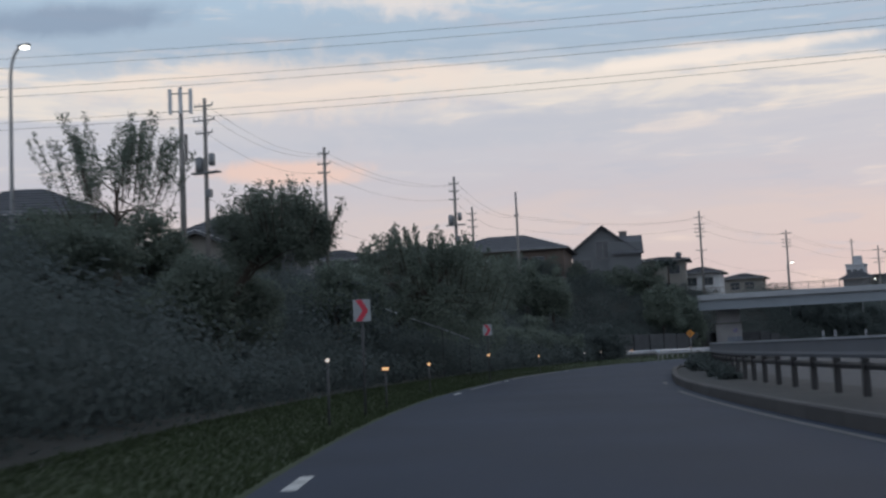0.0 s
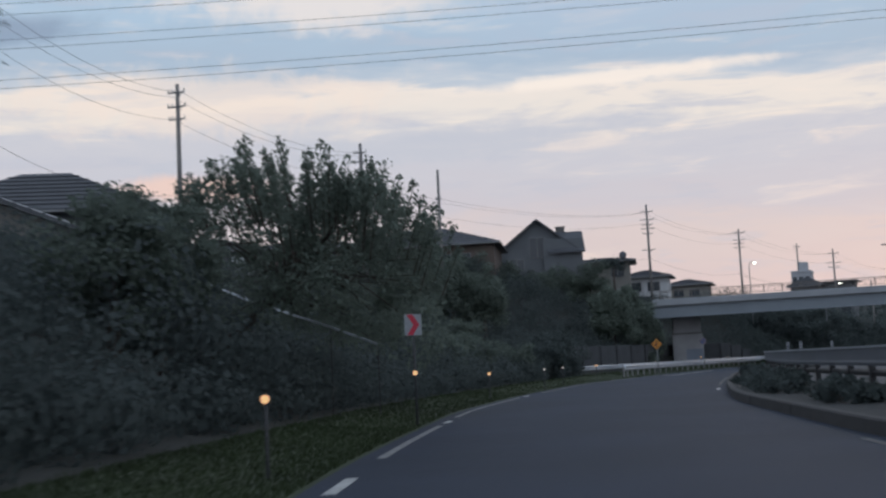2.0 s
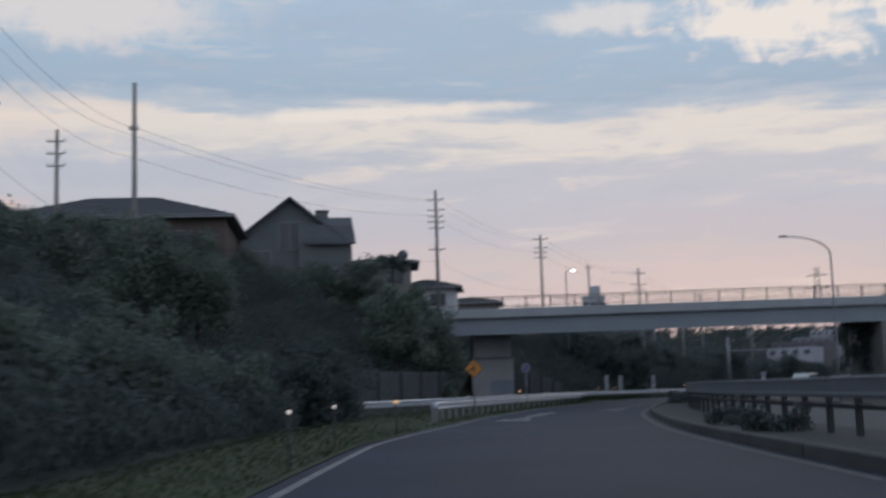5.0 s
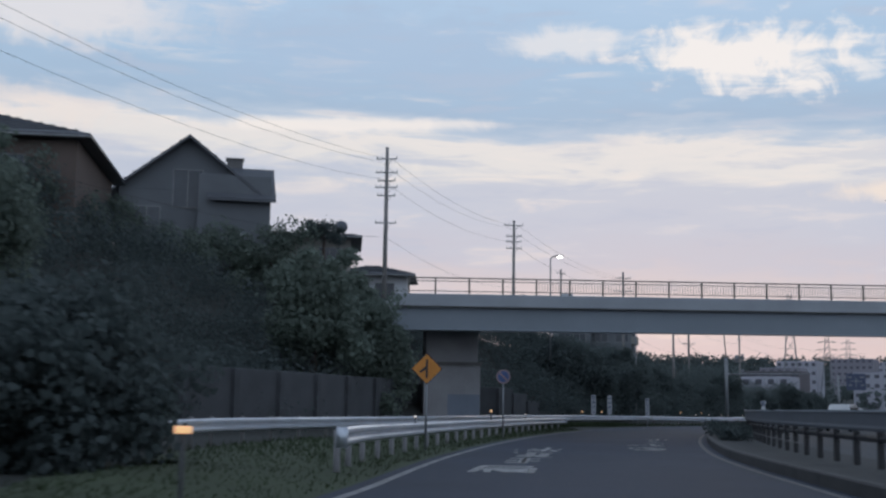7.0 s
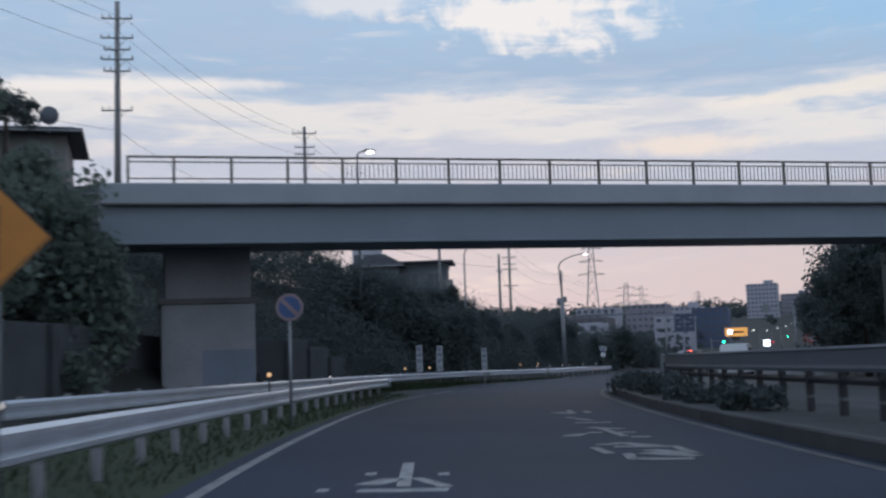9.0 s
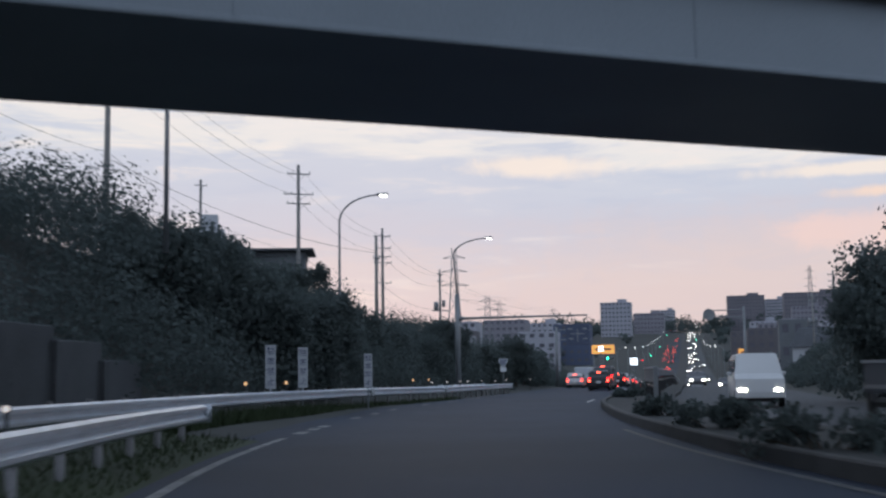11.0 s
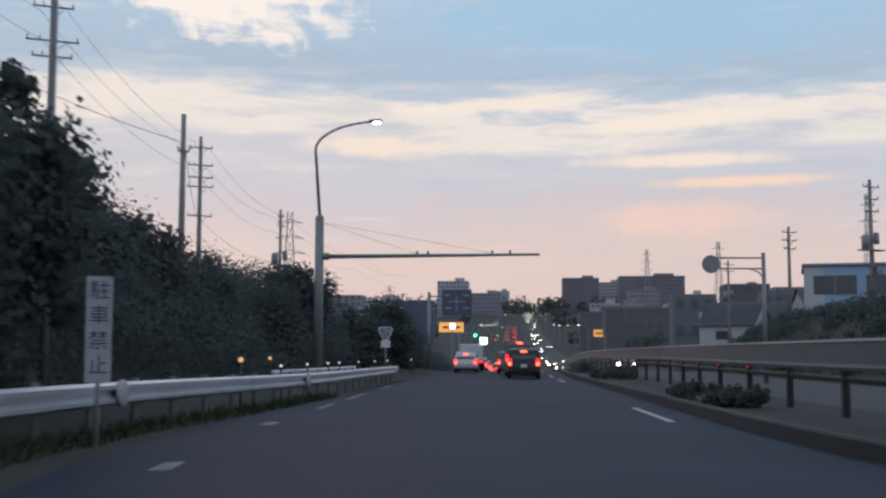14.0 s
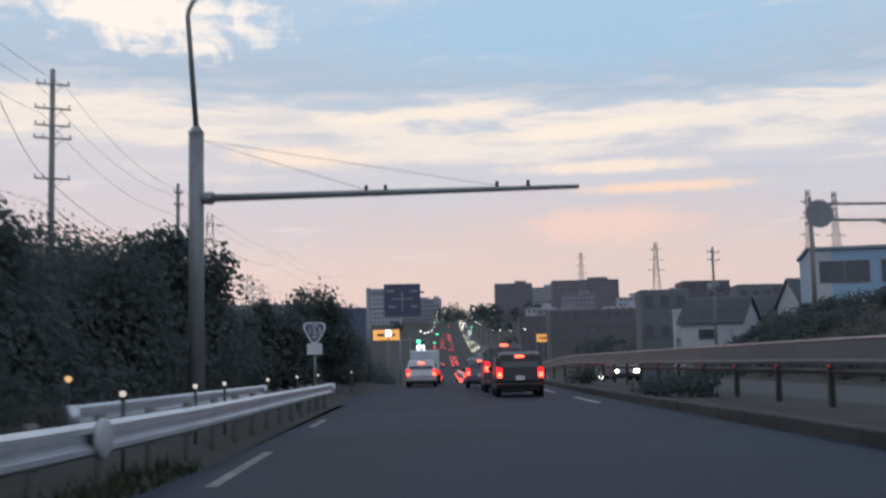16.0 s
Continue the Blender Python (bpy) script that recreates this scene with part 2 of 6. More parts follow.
# white board with the shade of its near side put into the colour
BOARD = mat("shade_dimmed_board_sheet", (0.30, 0.32, 0.34), 0.55, vary=0.2, scale=4, grain=30, bump=0.05)
POST_DARK = mat("dark_marker_post", (0.05, 0.052, 0.055), 0.7, vary=0.3, scale=3, grain=30, bump=0.1)
PALE_RIM = mat("faded_pinkish_sheet", (0.24, 0.17, 0.18), 0.5, vary=0.15, scale=3, grain=30, bump=0.05)
FADED_BLUE = mat("faded_blue_face", (0.05, 0.085, 0.20), 0.5, vary=0.15, scale=3, grain=30, bump=0.05)
DARK_BLUE = mat("dark_blue_lettering", (0.03, 0.045, 0.11), 0.5, vary=0.2, scale=3, grain=30, bump=0.05)
YELLOW = mat("yellow_sheet", (0.56, 0.22, 0.03), 0.45, vary=0.12, scale=3, grain=30, bump=0.05)
KERB = mat("kerb_concrete", (0.050, 0.048, 0.048), 0.9, vary=0.4, scale=1.2, grain=25, bump=0.4, piece=0.5)
MEDIAN = mat("median_gravel", (0.037, 0.038, 0.038), 0.95, vary=0.4, scale=0.8, grain=18, bump=0.6)
TILE = mat("roof_tile", (0.075, 0.08, 0.09), 0.55, vary=0.25, scale=0.8, grain=12, bump=0.3, piece=0.3)
WALL_A = mat("cream_render", (0.24, 0.23, 0.21), 0.9, vary=0.15, scale=0.5, grain=20, bump=0.2)
WALL_B = mat("grey_siding", (0.14, 0.15, 0.16), 0.85, vary=0.15, scale=0.5, grain=20, bump=0.2)
WALL_C = mat("white_render", (0.62, 0.63, 0.64), 0.85, vary=0.12, scale=0.4, grain=20, bump=0.2)
WALL_E = mat("dull_white_render", (0.42, 0.43, 0.45), 0.85, vary=0.15, scale=0.4, grain=20, bump=0.2)
WALL_D = mat("brown_siding", (0.13, 0.10, 0.085), 0.85, vary=0.2, scale=0.5, grain=20, bump=0.2)
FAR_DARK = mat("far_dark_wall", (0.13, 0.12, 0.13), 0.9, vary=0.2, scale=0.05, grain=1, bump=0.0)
# FAR_WALL and FAR_WALL_B are kept pale, distance haze put into the base colour
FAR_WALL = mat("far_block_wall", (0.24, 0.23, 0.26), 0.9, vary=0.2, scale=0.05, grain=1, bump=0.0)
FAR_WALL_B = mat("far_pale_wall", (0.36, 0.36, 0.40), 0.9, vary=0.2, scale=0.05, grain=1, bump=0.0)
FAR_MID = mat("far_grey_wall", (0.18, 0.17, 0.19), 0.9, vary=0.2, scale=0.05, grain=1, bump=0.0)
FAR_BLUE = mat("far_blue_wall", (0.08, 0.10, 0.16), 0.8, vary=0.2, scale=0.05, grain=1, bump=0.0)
GLASS = mat("window_glass", (0.05, 0.06, 0.07), 0.12, vary=0.2, scale=1, grain=3, bump=0.0)
FAR_GLASS = mat("far_window_glass", (0.10, 0.10, 0.12), 0.8, vary=0.2, scale=1, grain=3, bump=0.0)
FRAME = mat("window_frame", (0.25, 0.25, 0.25), 0.5, bump=0.0)
# reflectors get a weak glow in place of the headlight they return
AMBER = glow("amber_reflector_glow", (1.0, 0.56, 0.26), 0.65)
RED_LIT = glow("red_reflector_glow", (1.0, 0.06, 0.06), 0.35)
PALE_LIT = glow("pale_reflector_glow", (1.0, 0.86, 0.76), 0.45)
LAMP = glow("lamp_glass", (1.0, 0.95, 0.84), 6.0)
TAIL = glow("tail_light", (1.0, 0.010, 0.014), 3.0)
TAIL_HOT = glow("brake_light", (1.0, 0.10, 0.05), 6.0)
TURN = glow("amber_turn_light", (1.0, 0.42, 0.02), 3.0)
HEAD = glow("head_light", (1.0, 0.93, 0.75), 16.0)
GREEN = glow("green_signal", (0.05, 1.0, 0.45), 9.0)
AMBER_SIGN = glow("lit_yellow_sign", (1.0, 0.45, 0.10), 0.62)
WHITE_SIGN = glow("lit_white_sign", (0.9, 0.95, 1.0), 2.5)


# ---- mesh helpers ----
class Shape:
    """Vertices and faces that grow piece by piece."""

    def __init__(self):
        self.v, self.f = [], []

    def add(self, verts, faces):
        k = len(self.v)
        self.v += [tuple(p) for p in verts]
        self.f += [tuple(i + k for i in face) for face in faces]
        return self

    def box(self, c, size, yaw=0.0, bevel=0.0, tilt=0.0):
        x, y, z = (a / 2 for a in size)
        b = min(bevel, x * 0.9, y * 0.9, z * 0.9)
        m = pose(*c, tilt, 0, yaw)
        if b <= 0:
            p = [(i, j, k) for k in (-z, z) for i, j in ((-x, -y), (x, -y), (x, y), (-x, y))]
            return self.add([m @ Vector(q) for q in p], [(3, 2, 1, 0), (4, 5, 6, 7), (0, 1, 5, 4), (1, 2, 6, 5), (2, 3, 7, 6), (3, 0, 4, 7)])
        ring = lambda u, w, k: [(-u, -w, k), (u, -w, k), (u, w, k), (-u, w, k)]
        p = ring(x - b, y - b, -z) + ring(x, y, -z + b) + ring(x, y, z - b) + ring(x - b, y - b, z)
        faces = [(3, 2, 1, 0), (12, 13, 14, 15)]
        for l in (0, 4, 8):
            faces += [(l + i, l + (i + 1) % 4, l + 4 + (i + 1) % 4, l + 4 + i) for i in range(4)]
        return self.add([m @ Vector(q) for q in p], faces)

    def tube(self, pts, radius, n=8, caps=True):
        pts = [Vector(p) for p in pts]
        r = radius if isinstance(radius, (list, tuple)) else [radius] * len(pts)
        verts, faces = [], []
        side = None
        for i, p in enumerate(pts):
            way = (pts[min(i + 1, len(pts) - 1)] - pts[max(i - 1, 0)]).normalized()
            if side is None:
                side = way.orthogonal().normalized()
            side = (side - way * side.dot(way)).normalized()
            other = way.cross(side)
            verts += [p + (side * math.cos(a) + other * math.sin(a)) * r[i] for a in (2 * math.pi * k / n for k in range(n))]
        for i in range(len(pts) - 1):
            faces += [(i * n + k, i * n + (k + 1) % n, (i + 1) * n + (k + 1) % n, (i + 1) * n + k) for k in range(n)]
        if caps:
            faces += [tuple(range(n))[::-1], tuple((len(pts) - 1) * n + k for k in range(n))]
        return self.add(verts, faces)

    def disc(self, c, r, thick, n=24):
        """An upright disc that faces -y."""
        p = [(c[0] + r * math.cos(a), c[1] + d, c[2] + r * math.sin(a)) for d in (-thick / 2, thick / 2) for a in (2 * math.pi * k / n for k in range(n))]
        return self.add(p, [tuple(range(n)), tuple(range(n, 2 * n))[::-1]] + [(k, n + k, n + (k + 1) % n, (k + 1) % n) for k in range(n)])

    def plate(self, outline, y0, y1):
        """An outline of (x, z), made a plate from y0 to y1."""
        n = len(outline)
        p = [(x, y, z) for y in (y0, y1) for x, z in outline]
        return self.add(p, [tuple(range(n)), tuple(range(n, 2 * n))[::-1]] + [(k, n + k, n + (k + 1) % n, (k + 1) % n) for k in range(n)])

    def loft(self, rings, closed=True, caps=True):
        n = len(rings[0])
        verts = [p for ring in rings for p in ring]
        faces = []
        for i in range(len(rings) - 1):
            faces += [(i * n + k, i * n + (k + 1) % n, (i + 1) * n + (k + 1) % n, (i + 1) * n + k) for k in range(n if closed else n - 1)]
        if caps and closed:
            faces += [tuple(range(n))[::-1], tuple((len(rings) - 1) * n + k for k in range(n))]
        return self.add(verts, faces)

    def mesh(self, name, material, smooth=False):
        me = bpy.data.meshes.new(name)
        me.from_pydata(self.v, [], self.f)
        me.materials.append(material)
        b = bmesh.new()
        b.from_mesh(me)
        bmesh.ops.recalc_face_normals(b, faces=b.faces)
        b.to_mesh(me)
        b.free()
        if smooth:
            me.polygons.foreach_set("use_smooth", [True] * len(me.polygons))
        return me


def part(name, shape, material, parent, label="", smooth=False):
    me = shape.mesh(name, material, smooth) if isinstance(shape, Shape) else shape
    ob = new(name, me)
    ob.parent = parent
    return tagged(ob, label)


def thing(name, label, category, at=None, group="", kind=""):
    ob = tagged(new(name), label, category, group, kind)
    ob.empty_display_size = 0.3
    if at is not None:
        ob.matrix_basis = at
    return ob


def setting(name, shape, material, label, category, kind="structure", smooth=False):
    ob = new(name, shape.mesh(name, material, smooth) if isinstance(shape, Shape) else shape)
    return tagged(ob, label, category, "", kind)


# ---- the road's line ----
KNOTS = [(-12.92, -54.77), (-1.65, 4.16), (0.68, 16.4), (3.51, 28.44), (6.88, 39.97), (11.15, 51.44), (15.92, 62.6), (29.41, 87.16), (37.17, 99.26), (48.2, 114.33),
         (66.35, 134.86), (75.78, 143.74), (88.13, 153.89), (96.04, 159.67), (127.2, 179.6), (161.41, 200.32), (264.06, 262.48), (640.42, 490.42), (1068.1, 749.43), (1700.0, 1132.1)]


def spline():
    k = [np.array(p) for p in KNOTS]
    out, n = [], len(k)
    for i in range(n - 1):
        length = np.linalg.norm(k[i + 1] - k[i])
        m1 = (k[i + 1] - k[i - 1]) / (np.linalg.norm(k[i] - k[i - 1]) + length) * length if i > 0 else k[i + 1] - k[i]
        m2 = (k[i + 2] - k[i]) / (np.linalg.norm(k[i + 2] - k[i + 1]) + length) * length if i < n - 2 else k[i + 1] - k[i]
        steps = max(2, int(length / 2))
        for j in range(steps):
            t = j / steps
            out.append((2 * t**3 - 3 * t * t + 1) * k[i] + (t**3 - 2 * t * t + t) * m1 + (3 * t * t - 2 * t**3) * k[i + 1] + (t**3 - t * t) * m2)
    return np.array(out + [k[-1]])


LINE = spline()
RUN = np.concatenate([[0], np.cumsum(np.linalg.norm(np.diff(LINE, axis=0), axis=1))])
RUN -= RUN[np.argmin(np.linalg.norm(LINE - np.array(KNOTS[1]), axis=1))]
WAY = np.gradient(LINE, axis=0)
WAY /= np.linalg.norm(WAY, axis=1)[:, None]


def smooth(x, a, b):
    t = np.clip((x - a) / (b - a), 0, 1)
    return t * t * (3 - 2 * t)


def rise(s):
    """The main road's height: level, then up the far hill."""
    return 40.0 * smooth(s, 420, 1350) - 1.5 * smooth(s, 260, 330) * (1 - smooth(s, 380, 520))


def road(s, d, z=0.0):
    """The place s metres along the road and d metres to the right of its line."""
    x, y = np.interp(s, RUN, LINE[:, 0]), np.interp(s, RUN, LINE[:, 1])
    wx, wy = np.interp(s, RUN, WAY[:, 0]), np.interp(s, RUN, WAY[:, 1])
    n = math.hypot(wx, wy)
    return Vector((x + wy / n * d, y - wx / n * d, z + float(rise(s))))


def turn(s):
    """The yaw in degrees that points a thing's +y along the road at s."""
    wx, wy = np.interp(s, RUN, WAY[:, 0]), np.interp(s, RUN, WAY[:, 1])
    return -math.degrees(math.atan2(wx, wy))


def on_road(s, d, z=0.0, yaw=0.0):
    return pose(*road(s, d, z), 0, 0, turn(s) + yaw)


def steps(a, b, near=2.0):
    out, s = [], a
    while s < b:
        out.append(s)
        s += near if s < 260 else 12.0
    return out + [b]


def ribbon(a, b, left, right, z=0.0, thick=0.0, near=2.0):
    """A strip of the road from a to b, between two offsets that may be functions of s."""
    f = lambda g, s: g(s) if callable(g) else g
    sh = Shape()
    rows = []
    for s in steps(a, b, near):
        l, r, h = f(left, s), f(right, s), f(z, s)
        ring = [road(s, l, h), road(s, r, h)]
        if thick:
            ring += [road(s, r, h - thick), road(s, l, h - thick)]
        rows.append(ring)
    return sh.loft(rows, closed=bool(thick), caps=bool(thick))


def table(*rows):
    xs, ys = [r[0] for r in rows], [r[1] for r in rows]
    return lambda s: float(np.interp(s, xs, ys))


# the side lane's outer guard rail, the left edge and the kerb
OUTER = table((105, -6.7), (110, -7.4), (115, -7.9), (120, -7.4), (124, -6.8), (130, -6.3), (140, -6.0), (150, -5.7), (165, -5.2), (172, -4.8), (184, -4.1), (196, -3.4), (205, -3.0), (226, -2.75), (1600, -3.4))
LEFT = table((-60, -1.7), (38, -1.6), (53, -1.85), (72, -2.35), (90, -2.6), (104, -2.0), (120, -1.9), (130, -2.1), (142, -2.3), (162, -2.3), (200, -2.2), (1600, -2.2))
KERB_D = table((-60, 5.45), (140, 5.5), (170, 5.75), (185, 6.05), (208, 6.4), (240, 6.4), (1600, 6.4))
MED_D = table((-60, 7.2), (140, 7.3), (175, 7.7), (200, 8.2), (215, 8.8), (240, 9.0), (1600, 9.0))
RLINE = table((-60, 5.12), (140, 5.2), (190, 5.25), (208, 5.5), (240, 5.4), (1600, 5.4))


def locate(x, y):
    """s and d of many places at once."""
    p = np.stack([x, y], 1)
    s, d = np.zeros(len(p)), np.zeros(len(p))
    for a in range(0, len(p), 4000):
        q = p[a:a + 4000]
        i = np.argmin(((q[:, None, :] - LINE[None, ::2, :]) ** 2).sum(2), axis=1) * 2
        rel = q - LINE[i]
        s[a:a + 4000] = RUN[i] + (rel * WAY[i]).sum(1)
        d[a:a + 4000] = rel[:, 0] * WAY[i, 1] - rel[:, 1] * WAY[i, 0]
    return s, d


FOOT_S = [-60, 95, 112, 121, 131, 140, 150, 172, 196, 226, 300, 1600]
FOOT_D = [-5.5, -6.4, -11, -12.5, -10.0, -8.6, -7.9, -6.8, -6.3, -6.2, -5.5, -6.0]
CREST_S = [-60, 0, 60, 120, 150, 170, 186, 202, 216, 235, 260, 330, 1600]
CREST_H = [4.6, 4.8, 5.2, 5.8, 6.2, 6.6, 5.6, 4.6, 3.6, 3.0, 2.2, 0.8, 0.4]


def ground_height(s, d):
    s, d = np.asarray(s, float), np.asarray(d, float)
    foot = np.interp(s, FOOT_S, FOOT_D)
    crest = np.interp(s, CREST_S, CREST_H)
    depth = np.interp(s, [-60, 150, 168, 180, 1600], [15.0, 15.0, 9.0, 7.0, 7.0])
    bank = crest * smooth(-(d - foot), -1.0, depth) + np.interp(s, [-60, 60, 110, 200, 235, 280], [2.0, 2.4, 3.0, 3.0, 4.5, 1.0]) * smooth(-d, 16.0, 26.0) + 0.25 * smooth(-d, 2.3, 5.5)
    bank = np.maximum(bank, np.interp(s, [112, 117, 160, 170], [0.0, 2.8, 2.4, 0.0]) * smooth(foot - 0.9 - d, 0.0, 2.4))
    right = np.interp(s, [-60, 120, 190, 230, 272, 296, 312, 420], [0.0, 1.0, 3.0, 4.6, 4.4, 2.0, 0.4, 0.0]) * smooth(d, 19.0, 27.0) * (1 - smooth(d, 55.0, 100.0))
    far = 30.0 * smooth(np.abs(d), 150, 900) * smooth(s, 500, 1500)
    return bank + right + far + rise(s) - 0.07

# ---- ground and roads ----
def ground_sheet():
    xs = np.concatenate([[-6000, -3000, -1200, -500, -250, -120, -80], np.arange(-50, 270, 2.2), np.arange(280, 700, 22), np.arange(700, 2300, 70), [2600, 3500, 5000, 7000]])
    ys = np.concatenate([[-6000, -3000, -1200, -500, -200, -110], np.arange(-75, 300, 2.2), np.arange(310, 700, 22), np.arange(700, 2000, 70), [2400, 3500, 5000, 7000]])
    gx, gy = np.meshgrid(xs, ys)
    s, d = locate(gx.ravel(), gy.ravel())
    z = ground_height(s, d)
    verts = np.stack([gx.ravel(), gy.ravel(), z], 1)
    nx, ny = len(xs), len(ys)
    faces = [(j * nx + i, j * nx + i + 1, (j + 1) * nx + i + 1, (j + 1) * nx + i) for j in range(ny - 1) for i in range(nx - 1)]
    me = bpy.data.meshes.new("ground")
    me.from_pydata(verts.tolist(), [], faces)
    me.materials.append(SOIL)
    me.polygons.foreach_set("use_smooth", [True] * len(me.polygons))
    return me


setting("ground", ground_sheet(), SOIL, "dark soil and leaf litter rising to a wooded bank", "ground")
main_road = setting("road", ribbon(-60, 1500, lambda s: LEFT(s) - 0.35, lambda s: KERB_D(s) + 0.05, 0.0, 0.2), ASPHALT, "dark worn two-lane asphalt road curving between verges", "road")
setting("side_lane", ribbon(159, 226, lambda s: OUTER(s) + 0.45, lambda s: LEFT(s) - 0.34, lambda s: 0.0, 0.15), ASPHALT, "dark asphalt merging lane beside a guard rail", "road")
setting("opposite_road", ribbon(-60, 1500, lambda s: MED_D(s) + 1.3, lambda s: MED_D(s) + 9.0, -0.02, 0.2), ASPHALT_OLD, "paler asphalt road beyond the median", "road")
setting("median", ribbon(-60, 1500, lambda s: KERB_D(s) + 0.22, lambda s: MED_D(s) + 1.3, 0.17, 0.4), MEDIAN, "gravel-covered raised median strip", "median")


VERGE = table((-60, -5.2), (50, -5.0), (62, -5.2), (80, -5.5), (95, -6.0), (109, -6.6))


def verge_strip():
    sh, rows = Shape(), []
    for s in steps(-60, 109, 1.5):
        l, r = VERGE(s) - 0.25 * math.sin(s * 0.7) - 0.2 * math.sin(s * 1.9), LEFT(s) - 0.34
        ds = [l + (r - l) * k / 6 for k in range(7)]
        rows.append([road(s, d, float(ground_height(s, d)) + (-0.2 if k == 0 else 0.085 if d < r - 0.05 else 0.072)) for k, d in enumerate(ds)])
    return sh.loft(rows, closed=False)


setting("verge", verge_strip(), GRASS, "mown green grass verge beside the road", "verge", smooth=True)

def gore_strip():
    """Grass between the two guard rails and beside the lane."""
    sh, rows = Shape(), []
    for s in steps(106, 159, 1.5):
        l, r = OUTER(s) - 0.5, LEFT(s) - 0.34
        ds = [l + (r - l) * k / 6 for k in range(7)]
        rows.append([road(s, d, -0.15 if k == 0 else max(0.0, float(ground_height(s, d)) + (0.078 if d < r - 0.05 else 0.066))) for k, d in enumerate(ds)])
    return sh.loft(rows, closed=False)


setting("verge_2", gore_strip(), GRASS, "dark grass between two guard rails", "verge", smooth=True)

# lines on the road
def line(name, a, b, d, width, material, label, z=0.006):
    f = d if callable(d) else (lambda s: d)
    return part(name, ribbon(a, b, lambda s: f(s) - width / 2, lambda s: f(s) + width / 2, z, near=1.5), material, main_road, label)


for a, b in ((11.6, 13.0), (37.2, 39.0), (52.0, 53.2), (71.1, 72.6)):
    line("lane_mark", a, b, lambda s: LEFT(s) + 0.02, 0.16, PAINT, "short white edge mark")
line("edge_line", 42, 51, LEFT, 0.15, PAINT_WORN, "worn white edge line")
line("edge_line", 55, 70, LEFT, 0.15, PAINT_WORN, "worn white edge line")
line("edge_line", 76, 160, LEFT, 0.16, PAINT_WORN, "worn white edge line")
for s in (162.4, 164.3, 166.0, 172.2, 176.6, 181.5, 189.6):
    line("merge_mark", s - 0.5, s + 0.5, lambda s: LEFT(s), 0.3 if s < 170 else 0.24, PAINT_WORN, "broad white merging mark")
for a, b in ((195.6, 198.3), (201.2, 206.2), (213.0, 216.5)):
    line("edge_line", a, b, lambda s: LEFT(s) + 0.08, 0.15, PAINT_WORN, "worn white dash")
line("edge_line", 160, 183, lambda s: OUTER(s) + 0.95 - (s - 160) * 0.02, 0.12, PAINT_WORN, "worn white edge line")
line("edge_line", -40, 33, RLINE, 0.14, PAINT_FAINT, "worn white line along the kerb")
line("edge_line", 39.3, 41.8, RLINE, 0.14, PAINT_FAINT, "worn white line along the kerb")
line("edge_line", 69.2, 71.5, RLINE, 0.15, PAINT, "white line along the kerb")
line("edge_line", 76, 162, RLINE, 0.14, PAINT_FAINT, "worn white line along the kerb")
for a in (190.5, 223.5, 236.5, 262, 282, 302):
    line("edge_line", a, a + 6, RLINE, 0.15, PAINT, "white dash along the kerb")


# kerb stones
def kerb():
    host = thing("kerb", "row of grimy concrete kerb stones along the median", "kerb", kind="structure")
    me = Shape().box((0, 0, 0.02), (0.22, 1.96, 0.44), bevel=0.03).mesh("kerb_stone", KERB)
    s = -30.0
    while s < 250:
        ob = part("kerb_stone", me, KERB, host)
        ob.matrix_basis = on_road(s, KERB_D(s) + 0.12 + random.uniform(-0.008, 0.008), 0.0)
        s += 2.0
    return host


kerb()


def retaining_wall():
    """Dark panels between shallow pilasters, along the foot of the bank."""
    host = thing("retaining_wall", "dark concrete retaining wall with pilasters below the bank", "wall", kind="structure")
    deep = lambda s: float(np.interp(s, FOOT_S, FOOT_D)) - (2.6 if 143 < s < 156 else 0.8)
    s = 124.0
    while s < 166:
        h = 2.6 * float(smooth(s, 111, 118) * (1 - 0.4 * smooth(s, 158, 168)))
        a, b = road(s, deep(s)), road(s + 2.9, deep(s + 2.9))
        yaw = math.degrees(math.atan2(b.y - a.y, b.x - a.x))
        mid = (a + b) / 2
        length = (b - a).length
        panel = part("panel", Shape().box((0, 0, h / 2 - 0.2), (length - 0.04, 0.3, h + 0.4), bevel=0.02), WALL_DARK, host)
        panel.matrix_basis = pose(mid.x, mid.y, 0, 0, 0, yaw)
        rib = part("pilaster", Shape().box((0, -0.12, h / 2 - 0.2), (0.34, 0.36, h + 0.36), bevel=0.03), WALL_DARK, host)
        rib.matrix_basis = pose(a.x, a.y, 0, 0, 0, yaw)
        s += 2.9
    return host


retaining_wall()

# ---- guard rails ----
POST_ZINC = mat("dull_post_zinc", (0.30, 0.29, 0.30), 0.7, vary=0.2, scale=3, grain=30, bump=0.1)
PALE_ZINC = mat("pale_dull_zinc", (0.42, 0.43, 0.45), 0.75, vary=0.15, scale=3, grain=30, bump=0.1)


